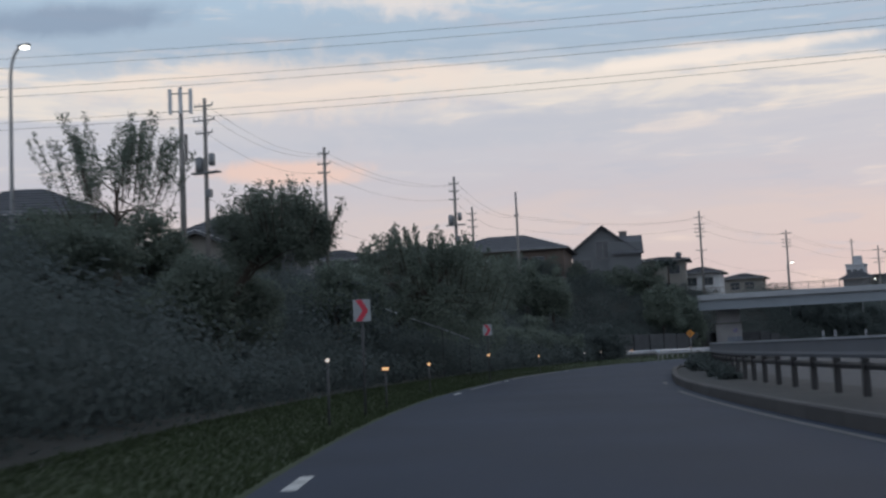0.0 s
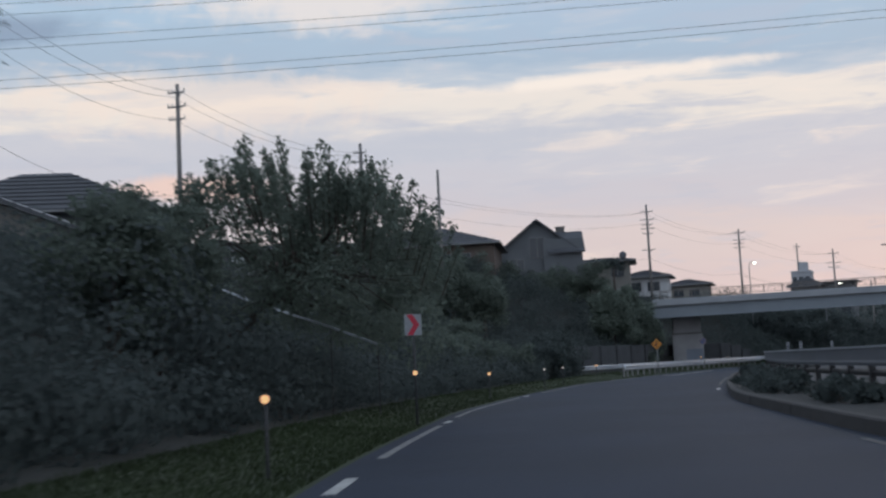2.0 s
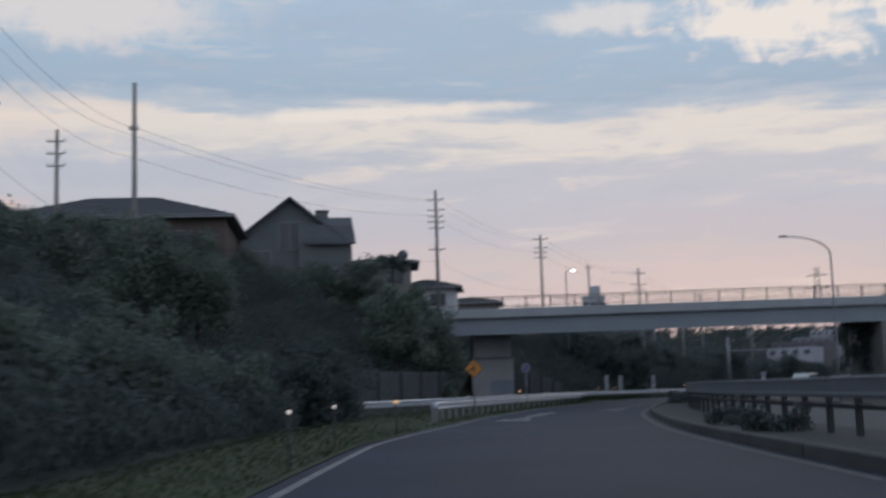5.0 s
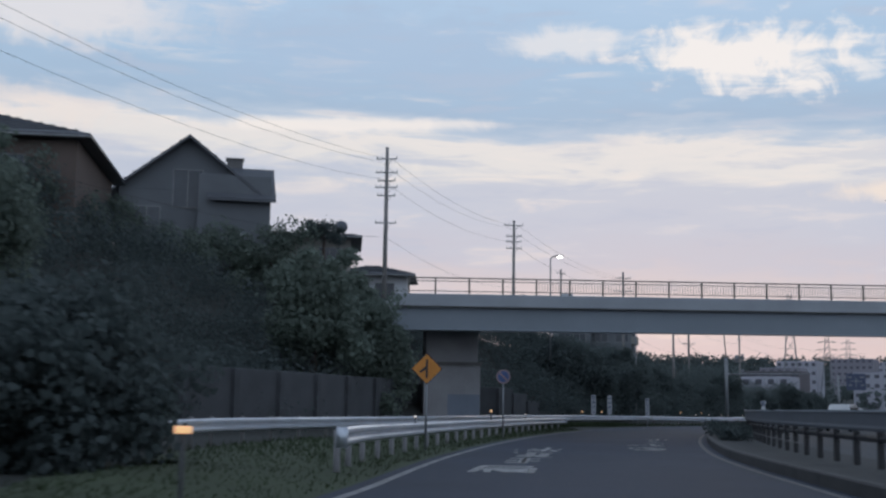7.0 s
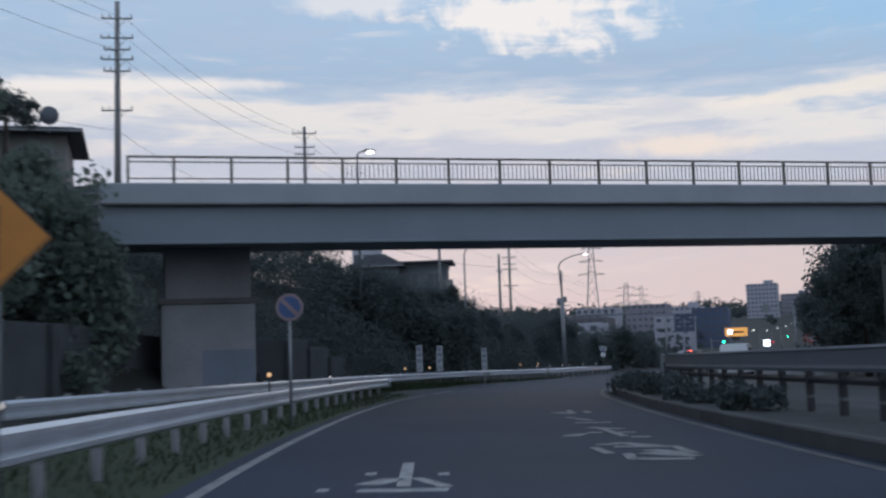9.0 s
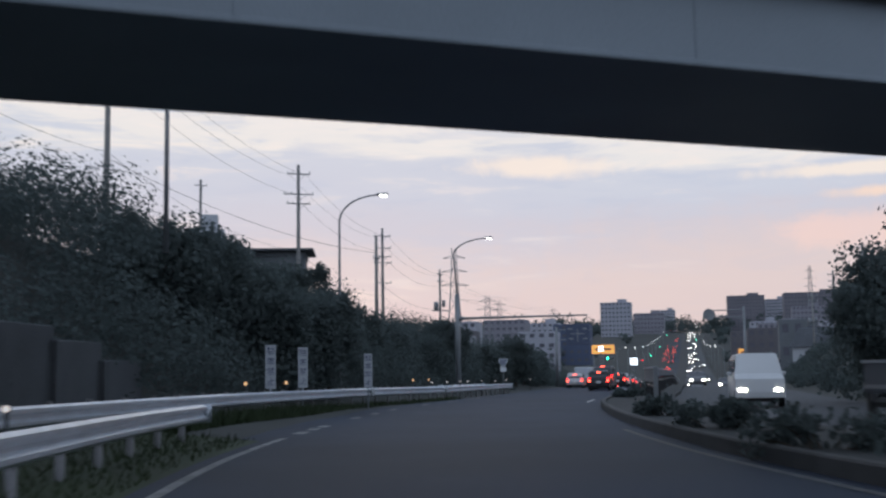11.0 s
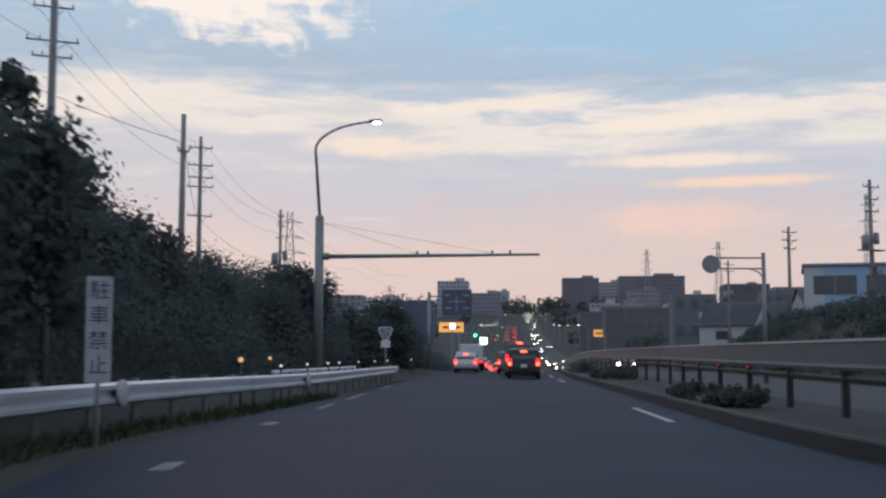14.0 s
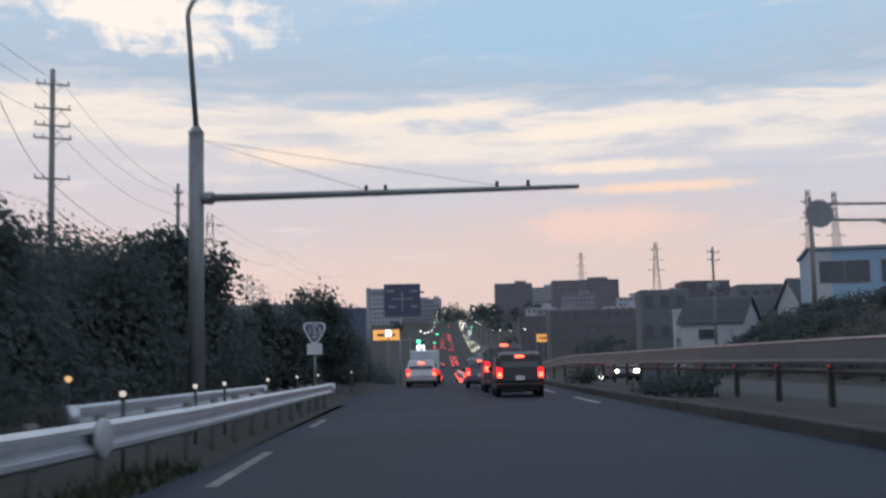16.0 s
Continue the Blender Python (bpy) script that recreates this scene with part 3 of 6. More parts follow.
def guard_rail(a, b, d, side, label, spacing=2.0, z=0.0, zf=None, caps=(True, True), joints=(), post_mat=None):
    """A corrugated beam on posts from a to b at the offset d; side 1 turns its face to the right."""
    host = thing("guard_rail", label, "guard rail")
    h = zf or (lambda s: z)
    front = [(0.0, 0.40), (0.075, 0.445), (0.075, 0.50), (0.005, 0.55), (0.005, 0.60), (0.075, 0.65), (0.075, 0.705), (0.0, 0.75)]
    profile = front + [(x - 0.012, y) for x, y in reversed(front)]
    beam, s = Shape(), a
    rows = []
    while s <= b + 0.01:
        rows.append([road(s, d(s) + side * x, h(s) + y) for x, y in profile])
        s += min(1.0, max(b - s, 0.02)) if s < b else 1.0
    part("beam", beam.loft(rows), ZINC, host, "corrugated galvanised beam")
    post = Shape().tube([(0, 0, -0.3), (0, 0, 0.80 if post_mat is CONCRETE_DARK else 0.70)], 0.062, 10).mesh("post", post_mat or ZINC, True)
    block = Shape().box((0, 0, 0.57), (0.09, 0.07, 0.22), bevel=0.01).mesh("block", STEEL)
    s, k = a + 0.6, 0
    while s < b:
        p = part("post", post, ZINC, host)
        p.matrix_basis = on_road(s, d(s) - side * 0.135, h(s))
        q = part("block", block, STEEL, p)
        q.matrix_basis = pose(side * 0.075, 0, 0)
        s += spacing
        k += 1
    for j in joints:
        sleeve = part("joint_sleeve", Shape().loft([[(x, 0.30 * k * math.cos(a), 0.575 + 0.215 * k * math.sin(a)) for a in (math.pi * i / 10 for i in range(20))] for x, k in ((-0.02, 0.96), (-0.02, 1.0), (0.02, 1.0), (0.045, 0.8))]), PALE_ZINC, host, "rounded pale joint plate", True)
        sleeve.matrix_basis = on_road(j, d(j) + side * 0.085, h(j))
    for e, on in zip((a, b), caps):
        if on:
            cap = Shape().tube([(0, 0, 0.39), (0, 0, 0.76)], 0.11, 16)
            c = part("end_cap", cap, ZINC, host, "rounded galvanised end cap", True)
            c.matrix_basis = on_road(e, d(e) + side * 0.02, h(e))
    return host


INNER = table((104, -2.75), (110, -3.15), (118, -3.1), (131, -3.3), (150, -3.5), (160, -3.7))
guard_rail(106.4, 158.5, INNER, 1, "galvanised corrugated guard rail on round posts beside the lane", zf=table((106, 0.13), (118, 0.08), (133, 0.05), (158, 0.03)), post_mat=POST_ZINC)
guard_rail(106.6, 226, OUTER, 1, "long galvanised guard rail along the merging lane", zf=table((106, 0.15), (168, 0.14), (186, 0.09), (200, 0.0), (226, -0.03)), joints=(186.0, 200.6), post_mat=CONCRETE_DARK)
guard_rail(206.5, 223, lambda s: -5.15 + (s - 206.5) * 0.04, 1, "short galvanised guard rail behind another rail")


# ---- the median's screen and rail ----
def median_fence(a, b, top, low, label, spacing=4.0):
    host = thing("median_fence", label, "fence")
    rows, cap, rail = [], [], []
    for s in steps(a, b, 2.0):
        m, t, l = MED_D(s), top(s), low(s)
        rows.append([road(s, m + x, y) for x, y in ((-0.025, l), (-0.04, l + 0.06), (-0.025, l + 0.12), (-0.025, t), (0.025, t), (0.025, l))])
        cap.append([road(s, m + x, y) for x, y in ((-0.05, t), (-0.05, t + 0.045), (0.05, t + 0.045), (0.05, t))])
        rail.append([road(s, m + 0.10 + 0.05 * math.cos(q), l - 0.16 + 0.07 * math.sin(q)) for q in (0.4, 1.6, 2.8, 4.0, 5.2)])
    part("panel", Shape().loft(rows), BAND, host, "plain grey screen panel")
    part("cap_rail", Shape().loft(cap), ZINC, host, "pale metal cap rail")
    part("lower_rail", Shape().loft(rail), BLACK, host, "dark lower rail")
    s = a
    while s <= b:
        post = part("post", Shape().box((0, 0, low(s) / 2 + 0.1), (0.12, 0.12, low(s) + 0.0), bevel=0.015), BLACK, host)
        post.matrix_basis = on_road(s, MED_D(s) + 0.09, 0.0)
        if 118 < s < 150:
            part("reflective_band", Shape().box((0, 0, 0.45), (0.126, 0.126, 0.07), bevel=0.012), PAINT_WORN, post, "dull pale reflective band")
        # small red glows stand in for brake light returned along the fence
        if 196 < s < 262:
            for z in (low(s) - 0.03,):
                part("reflector", Shape().box((-0.065, -0.07, z), (0.04, 0.02, 0.04), bevel=0.005), RED_LIT, post, "small red reflector")
        s += spacing if s < 260 else 8.0
    return host


TOP = table((-60, 1.22), (30, 1.24), (140, 1.32), (176, 1.46), (215, 1.58), (400, 1.6))
LOW = table((-60, 0.86), (30, 0.88), (140, 0.92), (176, 0.95), (215, 1.08), (400, 1.08))
median_fence(-40, 152, TOP, LOW, "grey screen fence with dark posts on the median", 2.0)
median_fence(177, 330, TOP, LOW, "grey screen fence with dark posts starting at a white end post", 4.0)
e = part("end_post", Shape().box((0, 0, 0.75), (0.16, 0.10, 1.56), bevel=0.02), STEEL, thing("end_post", "pale steel end post of the median screen", "post", on_road(176.9, MED_D(177) - 0.02)))

# ---- the overpass ----
BR_ANGLE = -0.4374
BR_A, BR_U, BR_N = Vector((65.44, 133.58, 0)), Vector((math.cos(BR_ANGLE), math.sin(BR_ANGLE), 0)), Vector((-math.sin(BR_ANGLE), math.cos(BR_ANGLE), 0))
BR_SLOPE, BR_BAY = 0.0062, 1.792


def br(along, across, z):
    p = BR_A + BR_U * along + BR_N * across
    return Vector((p.x, p.y, z + along * BR_SLOPE))


def overpass():
    host = thing("overpass", "grey concrete road bridge with a metal railing over the road", "bridge")
    a, b, w = -11.2, 44.0, 7.2
    prism = lambda pts, x0, x1: Shape().loft([[br(x0, y, z) for y, z in pts], [br(x1, y, z) for y, z in pts]])
    part("deck", prism([(0.02, 6.70), (0.02, 7.0), (w - 0.02, 7.0), (w - 0.02, 6.70)], a, b), CONCRETE, host)
    part("parapet", prism([(0, 6.63), (0, 7.22), (0.03, 7.26), (0.36, 7.26), (0.38, 7.22), (0.38, 7.005), (0.36, 6.63)], a, b), FASCIA, host, "pale parapet edge")
    part("parapet", prism([(w, 6.66), (w, 7.26), (w - 0.38, 7.26), (w - 0.38, 7.005), (w - 0.36, 6.66)], a, b), FASCIA, host, "pale parapet edge")
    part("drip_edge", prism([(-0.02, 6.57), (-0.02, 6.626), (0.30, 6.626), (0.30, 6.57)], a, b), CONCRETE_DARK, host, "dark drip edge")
    part("girder", prism([(0.22, 5.36), (0.22, 5.42), (0.26, 5.44), (0.26, 6.565), (0.55, 6.69), (6.5, 6.69), (6.5, 5.72)], a, b), GIRDER, host, "grey painted box girder")
    for k in range(0, 9):
        x = -8.0 + k * 6.3
        part("girder_joint", prism([(0.247, 5.45), (0.247, 6.56), (0.258, 6.56), (0.258, 5.45)], x, x + 0.09), GIRDER, host)
    rail = part("railing", prism([(0.13, 8.08), (0.13, 8.145), (0.21, 8.145), (0.21, 8.08)], -10.4, b), RAILING, host, "brown metal railing")
    for z in (7.93, 7.40):
        part("bar", prism([(0.15, z), (0.15, z + 0.04), (0.19, z + 0.04), (0.19, z)], -10.4, b), RAILING, rail)
    post = Shape().box((0, 0, 0.42), (0.085, 0.085, 0.83), bevel=0.012).mesh("post", RAILING)
    picket = Shape().box((0, 0, 0), (0.022, 0.022, 0.50)).mesh("picket", RAILING)
    yaw = math.degrees(BR_ANGLE)
    for x in [-10.36] + [k * BR_BAY for k in range(-5, 25)]:
        ob = part("post", post, RAILING, rail)
        ob.matrix_basis = pose(*br(x, 0.17, 7.25), 0, 0, yaw)
        if -4.0 < x < 34:
            for j in range(1, 12):
                ob = part("picket", picket, RAILING, rail)
                ob.matrix_basis = pose(*br(x + j * BR_BAY / 12, 0.17, 7.67), 0, 0, yaw)
    # the near support, stepped at a shelf, and the abutments
    part("pier", prism([(3.0, -0.3), (3.0, 3.62), (6.2, 3.62), (6.2, -0.3)], -9.32, -6.22), PIER, host, "pale concrete pier with a shelf")
    part("repainted_patch", Shape().loft([[br(x, y, z) for y, z in ((2.985, 0.3), (2.985, 2.05), (3.0, 2.05), (3.0, 0.3))] for x in (-8.0, -6.24)]), PATCH, host, "grey-blue repainted patch")
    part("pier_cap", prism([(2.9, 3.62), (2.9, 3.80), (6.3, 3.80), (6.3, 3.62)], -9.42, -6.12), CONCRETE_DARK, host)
    part("pier_top", prism([(3.1, 3.80), (3.1, 5.50), (6.2, 5.66), (6.2, 3.80)], -9.2, -6.35), PIER, host)
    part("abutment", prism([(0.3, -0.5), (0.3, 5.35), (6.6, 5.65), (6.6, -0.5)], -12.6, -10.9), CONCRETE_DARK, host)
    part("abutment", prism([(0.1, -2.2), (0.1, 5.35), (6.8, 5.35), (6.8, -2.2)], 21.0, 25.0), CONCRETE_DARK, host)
    return host


overpass()


# ---- signs ----
def text_on(name, words, size, material, parent, place, label=""):
    cu = bpy.data.curves.new(name, "FONT")
    cu.body, cu.size, cu.align_x, cu.align_y, cu.extrude = words, size, "CENTER", "CENTER", 0.002
    ob = new(name, cu)
    me = bpy.data.meshes.new_from_object(ob.evaluated_get(bpy.context.evaluated_depsgraph_get()))
    bpy.data.objects.remove(ob)
    me.materials.clear()
    me.materials.append(material)
    ob = part(name, me, material, parent, label)
    ob.matrix_basis = place
    return ob


def stand(host, height, r=0.03, material=STEEL):
    return part("post", Shape().tube([(0, 0.05, -0.3), (0, 0.05, height)], r, 10), material, host, smooth=True)


def chevron_sign(at, z, reflector=True):
    host = thing("chevron_sign", "white curve warning board with a red chevron on a post", "road sign", at)
    w, h = 0.39, 0.49
    stand(host, z + 0.2, 0.03, POST_DARK)
    board = part("board", Shape().box((0, 0, z), (w, 0.02, h), bevel=0.006), BOARD, host, "white reflective board coloured dim for its shaded side")
    t = 0.135
    x0, x1 = -0.14, 0.01
    out = [(x0, h * 0.48), (x0 + t, h * 0.48), (x1 + t, 0), (x0 + t, -h * 0.48), (x0, -h * 0.48), (x1, 0)]
    part("chevron", Shape().plate([(x, z + y) for x, y in out], -0.016, -0.011), RED, board, "red chevron")
    if reflector:
        part("reflector", Shape().disc((0, -0.0, 1.2), 0.055, 0.03), AMBER, host, "amber reflector")
    for y in (-0.12, 0.12):
        part("clamp", Shape().box((0, 0.035, z + y), (0.10, 0.05, 0.03), bevel=0.005), STEEL, host)
    return host


def facing(x, y, to, z=0.0):
    """A pose at x, y whose -y side looks towards the place to."""
    a = math.degrees(math.atan2(x - to[0], y - to[1]))
    return pose(x, y, z, 0, 0, -a)


chevron_sign(facing(1.39, 29.98, (0, 5)), 2.34, False)
chevron_sign(facing(9.8, 54.5, (4, 30)), 2.3)


def marker_post(at, shape="round", z=1.0, lit=None):
    host = thing("marker_post", "slim post with an amber reflector beside the road" if lit is None else "slim post with a small pale reflector beside the road", "delineator", at, "marker posts on the verge")
    part("post", Shape().tube([(0, 0.03, -0.25), (0, 0.03, z)], 0.024, 8), POST_DARK, host, smooth=True)
    if shape == "round":
        size = 0.055 if lit is None else 0.04
        part("rim", Shape().disc((0, 0, z), size + 0.011, 0.03), BLACK, host)
        part("reflector", Shape().disc((0, -0.018, z), size, 0.012), lit or AMBER, host, "round reflector")
    else:
        part("reflector", Shape().box((0, -0.01, z), (0.17, 0.02, 0.075), bevel=0.008), AMBER, host, "oblong amber reflector")
    return host


marker_post(facing(0.3, 26.7, (-2, 5)), z=1.27, lit=PALE_LIT)
for x, y in ((5.1, 42.9), (16.1, 69.2)):
    marker_post(facing(x, y, (x - 6, y - 20)))
for x, y in ((22.6, 81.3), (25.7, 87.0)):
    marker_post(facing(x, y, (x - 6, y - 20)), lit=PALE_LIT)
marker_post(facing(2.3, 33.2, (0, 10)), "oblong")
marker_post(facing(31.0, 95.2, (27, 82)), "oblong")
for s, d in ((137.6, -3.85), (171.0, -5.55), (175.4, -5.2), (193.8, -3.62), (207.2, -5.4)):
    marker_post(on_road(s, d, 0.1, 5), z=1.05)
for s, d in ((121.0, -3.65), (147.8, -3.9), (198.4, -3.5), (203.0, -3.5), (208.0, -3.55), (210.6, -3.5), (216.0, -3.4), (221.8, -3.35), (227.4, -3.3), (241.8, -3.3)):
    marker_post(on_road(s, d, 0.0, 5), z=0.98, lit=PALE_LIT)


def merge_sign(at, z):
    host = thing("merge_sign", "yellow diamond warning sign of a merging lane on a post", "road sign", at)
    stand(host, z + 0.2, 0.035)
    r = 0.45
    dia = lambda k: [(0, z + k), (k, z), (0, z - k), (-k, z)]
    part("rim", Shape().plate(dia(r), -0.012, 0.012), BLACK, host)
    face = part("face", Shape().plate(dia(r - 0.025), -0.018, -0.013), YELLOW, host, "amber yellow face")
    out = [(0.03, z + 0.27), (0.03, z - 0.27), (-0.03, z - 0.27), (-0.03, z - 0.02), (-0.19, z - 0.13), (-0.215, z - 0.075), (-0.03, z + 0.075), (-0.03, z + 0.27)]
    part("symbol", Shape().plate(out, -0.024, -0.019), BLACK, face, "black junction symbol")
    return host


merge_sign(facing(43.8, 113.6, (35, 96)), 2.36)


def no_parking(at, z):
    host = thing("no_parking_sign", "round faded blue sign with a pinkish rim on a post", "road sign", at)
    stand(host, z + 0.25, 0.035)
    part("rim", Shape().disc((0, 0, z), 0.30, 0.02), PALE_RIM, host, "faded pinkish rim")
    part("face", Shape().disc((0, -0.013, z), 0.235, 0.006), FADED_BLUE, host, "faded blue face")
    k = 0.166
    part("bar", Shape().plate([(-k - 0.03, z + k - 0.03), (-k + 0.03, z + k + 0.03), (k + 0.03, z - k + 0.03), (k - 0.03, z - k - 0.03)], -0.022, -0.017), PALE_RIM, host, "faded pinkish slanting bar")
    return host


no_parking(facing(54.2, 125.8, (44, 109)), 2.6)


def word_board(at, top):
    host = thing("word_board", "tall narrow white board with four blue characters on a post", "sign board", at, "word boards behind the guard rail")
    part("post", Shape().tube([(0, 0.05, -0.3), (0, 0.05, top - 0.05)], 0.03, 10), ZINC, host, smooth=True)
    h = 1.42
    board = part("board", Shape().box((0, 0, top - h / 2), (0.34, 0.02, h), bevel=0.006), WHITE_DULL, host, "dull white board")
    for i, c in enumerate("駐車禁止"):
        text_on("character", c, 0.27, DARK_BLUE, board, pose(0, -0.013, top - 0.2 - i * 0.335, 90, 0, 0), "blue character")
    return host


for x, y, top in ((80.1, 154.0, 2.38), (82.9, 155.7, 2.38), (90.1, 160.0, 2.3)):
    word_board(facing(x, y, (67, 135)), top)


SIGN_BLUE = mat("faded_blue_sheet", (0.10, 0.12, 0.19), 0.5, vary=0.12, scale=3, grain=30, bump=0.05)


def route_sign(at, z):
    host = thing("route_sign", "blue national route shield over a small plate", "road sign", at)
    stand(host, z + 0.1, 0.035)
    pts = []
    for cx, cz, a0 in ((0.2, 0.17, -30), (-0.2, 0.17, 90), (0.0, -0.2, 210)):
        pts += [(cx + 0.15 * math.cos(radians(a0 + 20 * k)), cz + 0.15 * math.sin(radians(a0 + 20 * k))) for k in range(7)]
    part("rim", Shape().plate([(x, z + y) for x, y in pts], -0.01, 0.01), WHITE, host, "white rim")
    face = part("face", Shape().plate([(x * 0.82, z + 0.01 + y * 0.82) for x, y in pts], -0.016, -0.011), SIGN_BLUE, host, "faded blue face")
    text_on("number", "153", 0.29, WHITE, face, pose(0, -0.018, z + 0.05, 90, 0, 0), "white route number")
    part("bar", Shape().box((0, -0.018, z + 0.22), (0.2, 0.004, 0.04)), WHITE, face, "white bar")
    part("bar", Shape().box((0, -0.018, z - 0.13), (0.16, 0.004, 0.05)), WHITE, face, "white bar")
    part("plate", Shape().box((0, 0, z - 0.5), (0.46, 0.016, 0.34), bevel=0.005), WHITE, host, "small white plate")
    return host


route_sign(facing(124.7, 181.7, (100, 162)), 2.3)


# ---- lamps and poles ----
def street_lamp(base, head, label, thick=0.08, lit=True, bow=1.25):
    """A tapered pole at base with an arm that bows over to its lamp at head."""
    host = thing("street_lamp", label, "street lamp", Matrix.Translation(base))
    h = Vector(head) - Vector(base)
    flat = Vector((h.x, h.y, 0))
    bend = h.z - bow
    pts, r = [(0, 0, -0.4), (0, 0, 3), (0, 0, bend)], [thick, thick * 0.85, thick * 0.62]
    for k in range(1, 11):
        q = k / 10
        a = q * math.pi / 2
        pts.append((flat.x * (0.6 * (1 - math.cos(a)) + 0.4 * q * q), flat.y * (0.6 * (1 - math.cos(a)) + 0.4 * q * q), bend + bow * math.sin(a)))
        r.append(thick * (0.62 - 0.2 * q))
    part("pole", Shape().tube(pts, r, 12), STEEL, host, "grey steel pole with a bowed arm", True)
    yaw = math.degrees(math.atan2(flat.y, flat.x))
    hd = part("lamp_head", Shape().box((0.1, 0, 0.03), (0.56, 0.22, 0.11), bevel=0.05), STEEL, host)
    hd.matrix_basis = pose(h.x, h.y, h.z, 0, 0, yaw)
    if lit:
        part("glass", Shape().box((0.15, 0, -0.055), (0.34, 0.20, 0.12), bevel=0.055), LAMP, hd, "glowing lamp glass")
    return host


street_lamp((92.65, 164.6, 0.2), (93.85, 163.05, 9.85), "tall grey street lamp with a glowing bowed head")
street_lamp((69.8, 115.0, -0.1), (67.5, 116.4, 10.1), "tall grey street lamp with a bowed arm, not lit", lit=False)
street_lamp((73.25, 149.75, 5.0), (73.72, 149.55, 11.75), "slim street lamp with a glowing head beyond the bridge", 0.07, bow=0.25)
street_lamp((-9.5, 51.0, 4.0), (-9.0, 50.6, 13.9), "street lamp with a glowing head above the bank", 0.1)


def gantry(base, end, head):
    host = thing("sign_gantry", "thick steel pole with a long bare arm and a lamp above", "gantry", Matrix.Translation(base))
    e, h = Vector(end) - Vector(base), Vector(head) - Vector(base)
    part("column", Shape().tube([(0, 0, -0.4), (0, 0, 4), (0, 0, 6.95)], [0.19, 0.185, 0.18], 16), STEEL, host, "thick grey column", True)
    part("collar", Shape().tube([(0, 0, 6.95), (0, 0, 7.1)], [0.2, 0.1], 16), STEEL, host)
    arm = part("arm", Shape().tube([(0, 0, e.z + 0.0), tuple(e * 0.5 + Vector((0, 0, e.z * 0.5))), tuple(e)], [0.095, 0.075, 0.05], 12), STEEL, host, "long tapering arm", True)
    part("flange", Shape().tube([tuple(Vector((e.x, e.y, 0)).normalized() * 0.15 + Vector((0, 0, e.z))), tuple(Vector((e.x, e.y, 0)).normalized() * 0.42 + Vector((0, 0, e.z)))], 0.15, 14), STEEL, host)
    for q in (0.45, 0.5, 0.79, 0.87):
        p = Vector((e.x * q, e.y * q, e.z))
        part("bracket", Shape().box(tuple(p + Vector((0, 0, 0.11))), (0.06, 0.06, 0.16), bevel=0.01), BLACK, arm)
    for q in (0.45, 0.79):
        part("stay", Shape().tube([(0, 0, 6.8), (e.x * q, e.y * q, e.z + 0.08)], 0.006, 5), WIRE, host, "thin stay cable")
    flat = Vector((h.x, h.y, 0))
    pts, r = [(0.0, 0.0, 7.05), (-0.11, 0.17, 9.85)], [0.07, 0.06]
    for k in range(1, 11):
        q = k / 10
        a = q * math.pi / 2
        g = 0.6 * (1 - math.cos(a)) + 0.4 * q * q
        pts.append((-0.11 * (1 - g) + flat.x * g, 0.17 * (1 - g) + flat.y * g, 9.85 + (h.z - 9.85) * math.sin(a)))
        r.append(0.06 - 0.02 * q)
    part("lamp_arm", Shape().tube(pts, r, 10), STEEL, host, smooth=True)
    hd = part("lamp_head", Shape().box((0.1, 0, 0.03), (0.56, 0.22, 0.11), bevel=0.05), STEEL, host)
    hd.matrix_basis = pose(h.x, h.y, h.z, 0, 0, math.degrees(math.atan2(h.y, h.x)))
    part("glass", Shape().box((0.15, 0, -0.055), (0.34, 0.20, 0.12), bevel=0.055), LAMP, hd, "glowing lamp glass")
    return host


gantry((116.8, 179.15, 0.0), (121.0, 171.0, 5.35), (117.4, 176.8, 10.9))


def utility_pole(base, top, arms, label, transformer=False, r=0.17, yaw=-32.0):
    host = thing("utility_pole", label, "utility pole", pose(*base, 0, 0, yaw))
    h = top - base[2]
    part("pole", Shape().tube([(0, 0, -0.5), (0, 0, h)], [r, r * 0.62], 12), POLE, host, "tapered concrete pole", True)
    ins = Shape().tube([(0, 0, 0), (0, 0, 0.05), (0, 0, 0.06), (0, 0, 0.11), (0, 0, 0.12), (0, 0, 0.17)], [0.03, 0.03, 0.05, 0.03, 0.045, 0.02], 8).mesh("insulator", WHITE, True)
    for dz, length in arms:
        arm = part("crossarm", Shape().box((0, -r * 0.7, h - dz), (length, 0.075, 0.075), bevel=0.01), STEEL, host)
        for x in (-0.47, -0.24, 0.47):
            q = part("insulator", ins, WHITE, arm)
            q.matrix_basis = pose(x * length, -r * 0.7, h - dz + 0.045)
        part("brace", Shape().tube([(length * 0.3, -r * 0.7, h - dz), (0, -r * 0.4, h - dz - 0.5)], 0.018, 5), STEEL, arm)
    if transformer:
        for x, k, q in ((-0.46, 1.0, 0.0), (0.42, 0.72, 0.35)):
            can = part("transformer", Shape().tube([(x, 0, h - 4.6 + q), (x, 0, h - 4.55 + q), (x, 0, h - 3.75 + q * 0.5), (x, 0, h - 3.65 + q * 0.5)], [0.22 * k, 0.28 * k, 0.28 * k, 0.15 * k], 14), STEEL, host, "grey transformer can", True)
        part("platform", Shape().box((0, 0, h - 4.66), (1.9, 0.5, 0.09), bevel=0.01), STEEL, host)
        part("switch_box", Shape().box((0.3, -0.25, h - 6.0), (0.4, 0.3, 0.5), bevel=0.03), STEEL, host)
    return host


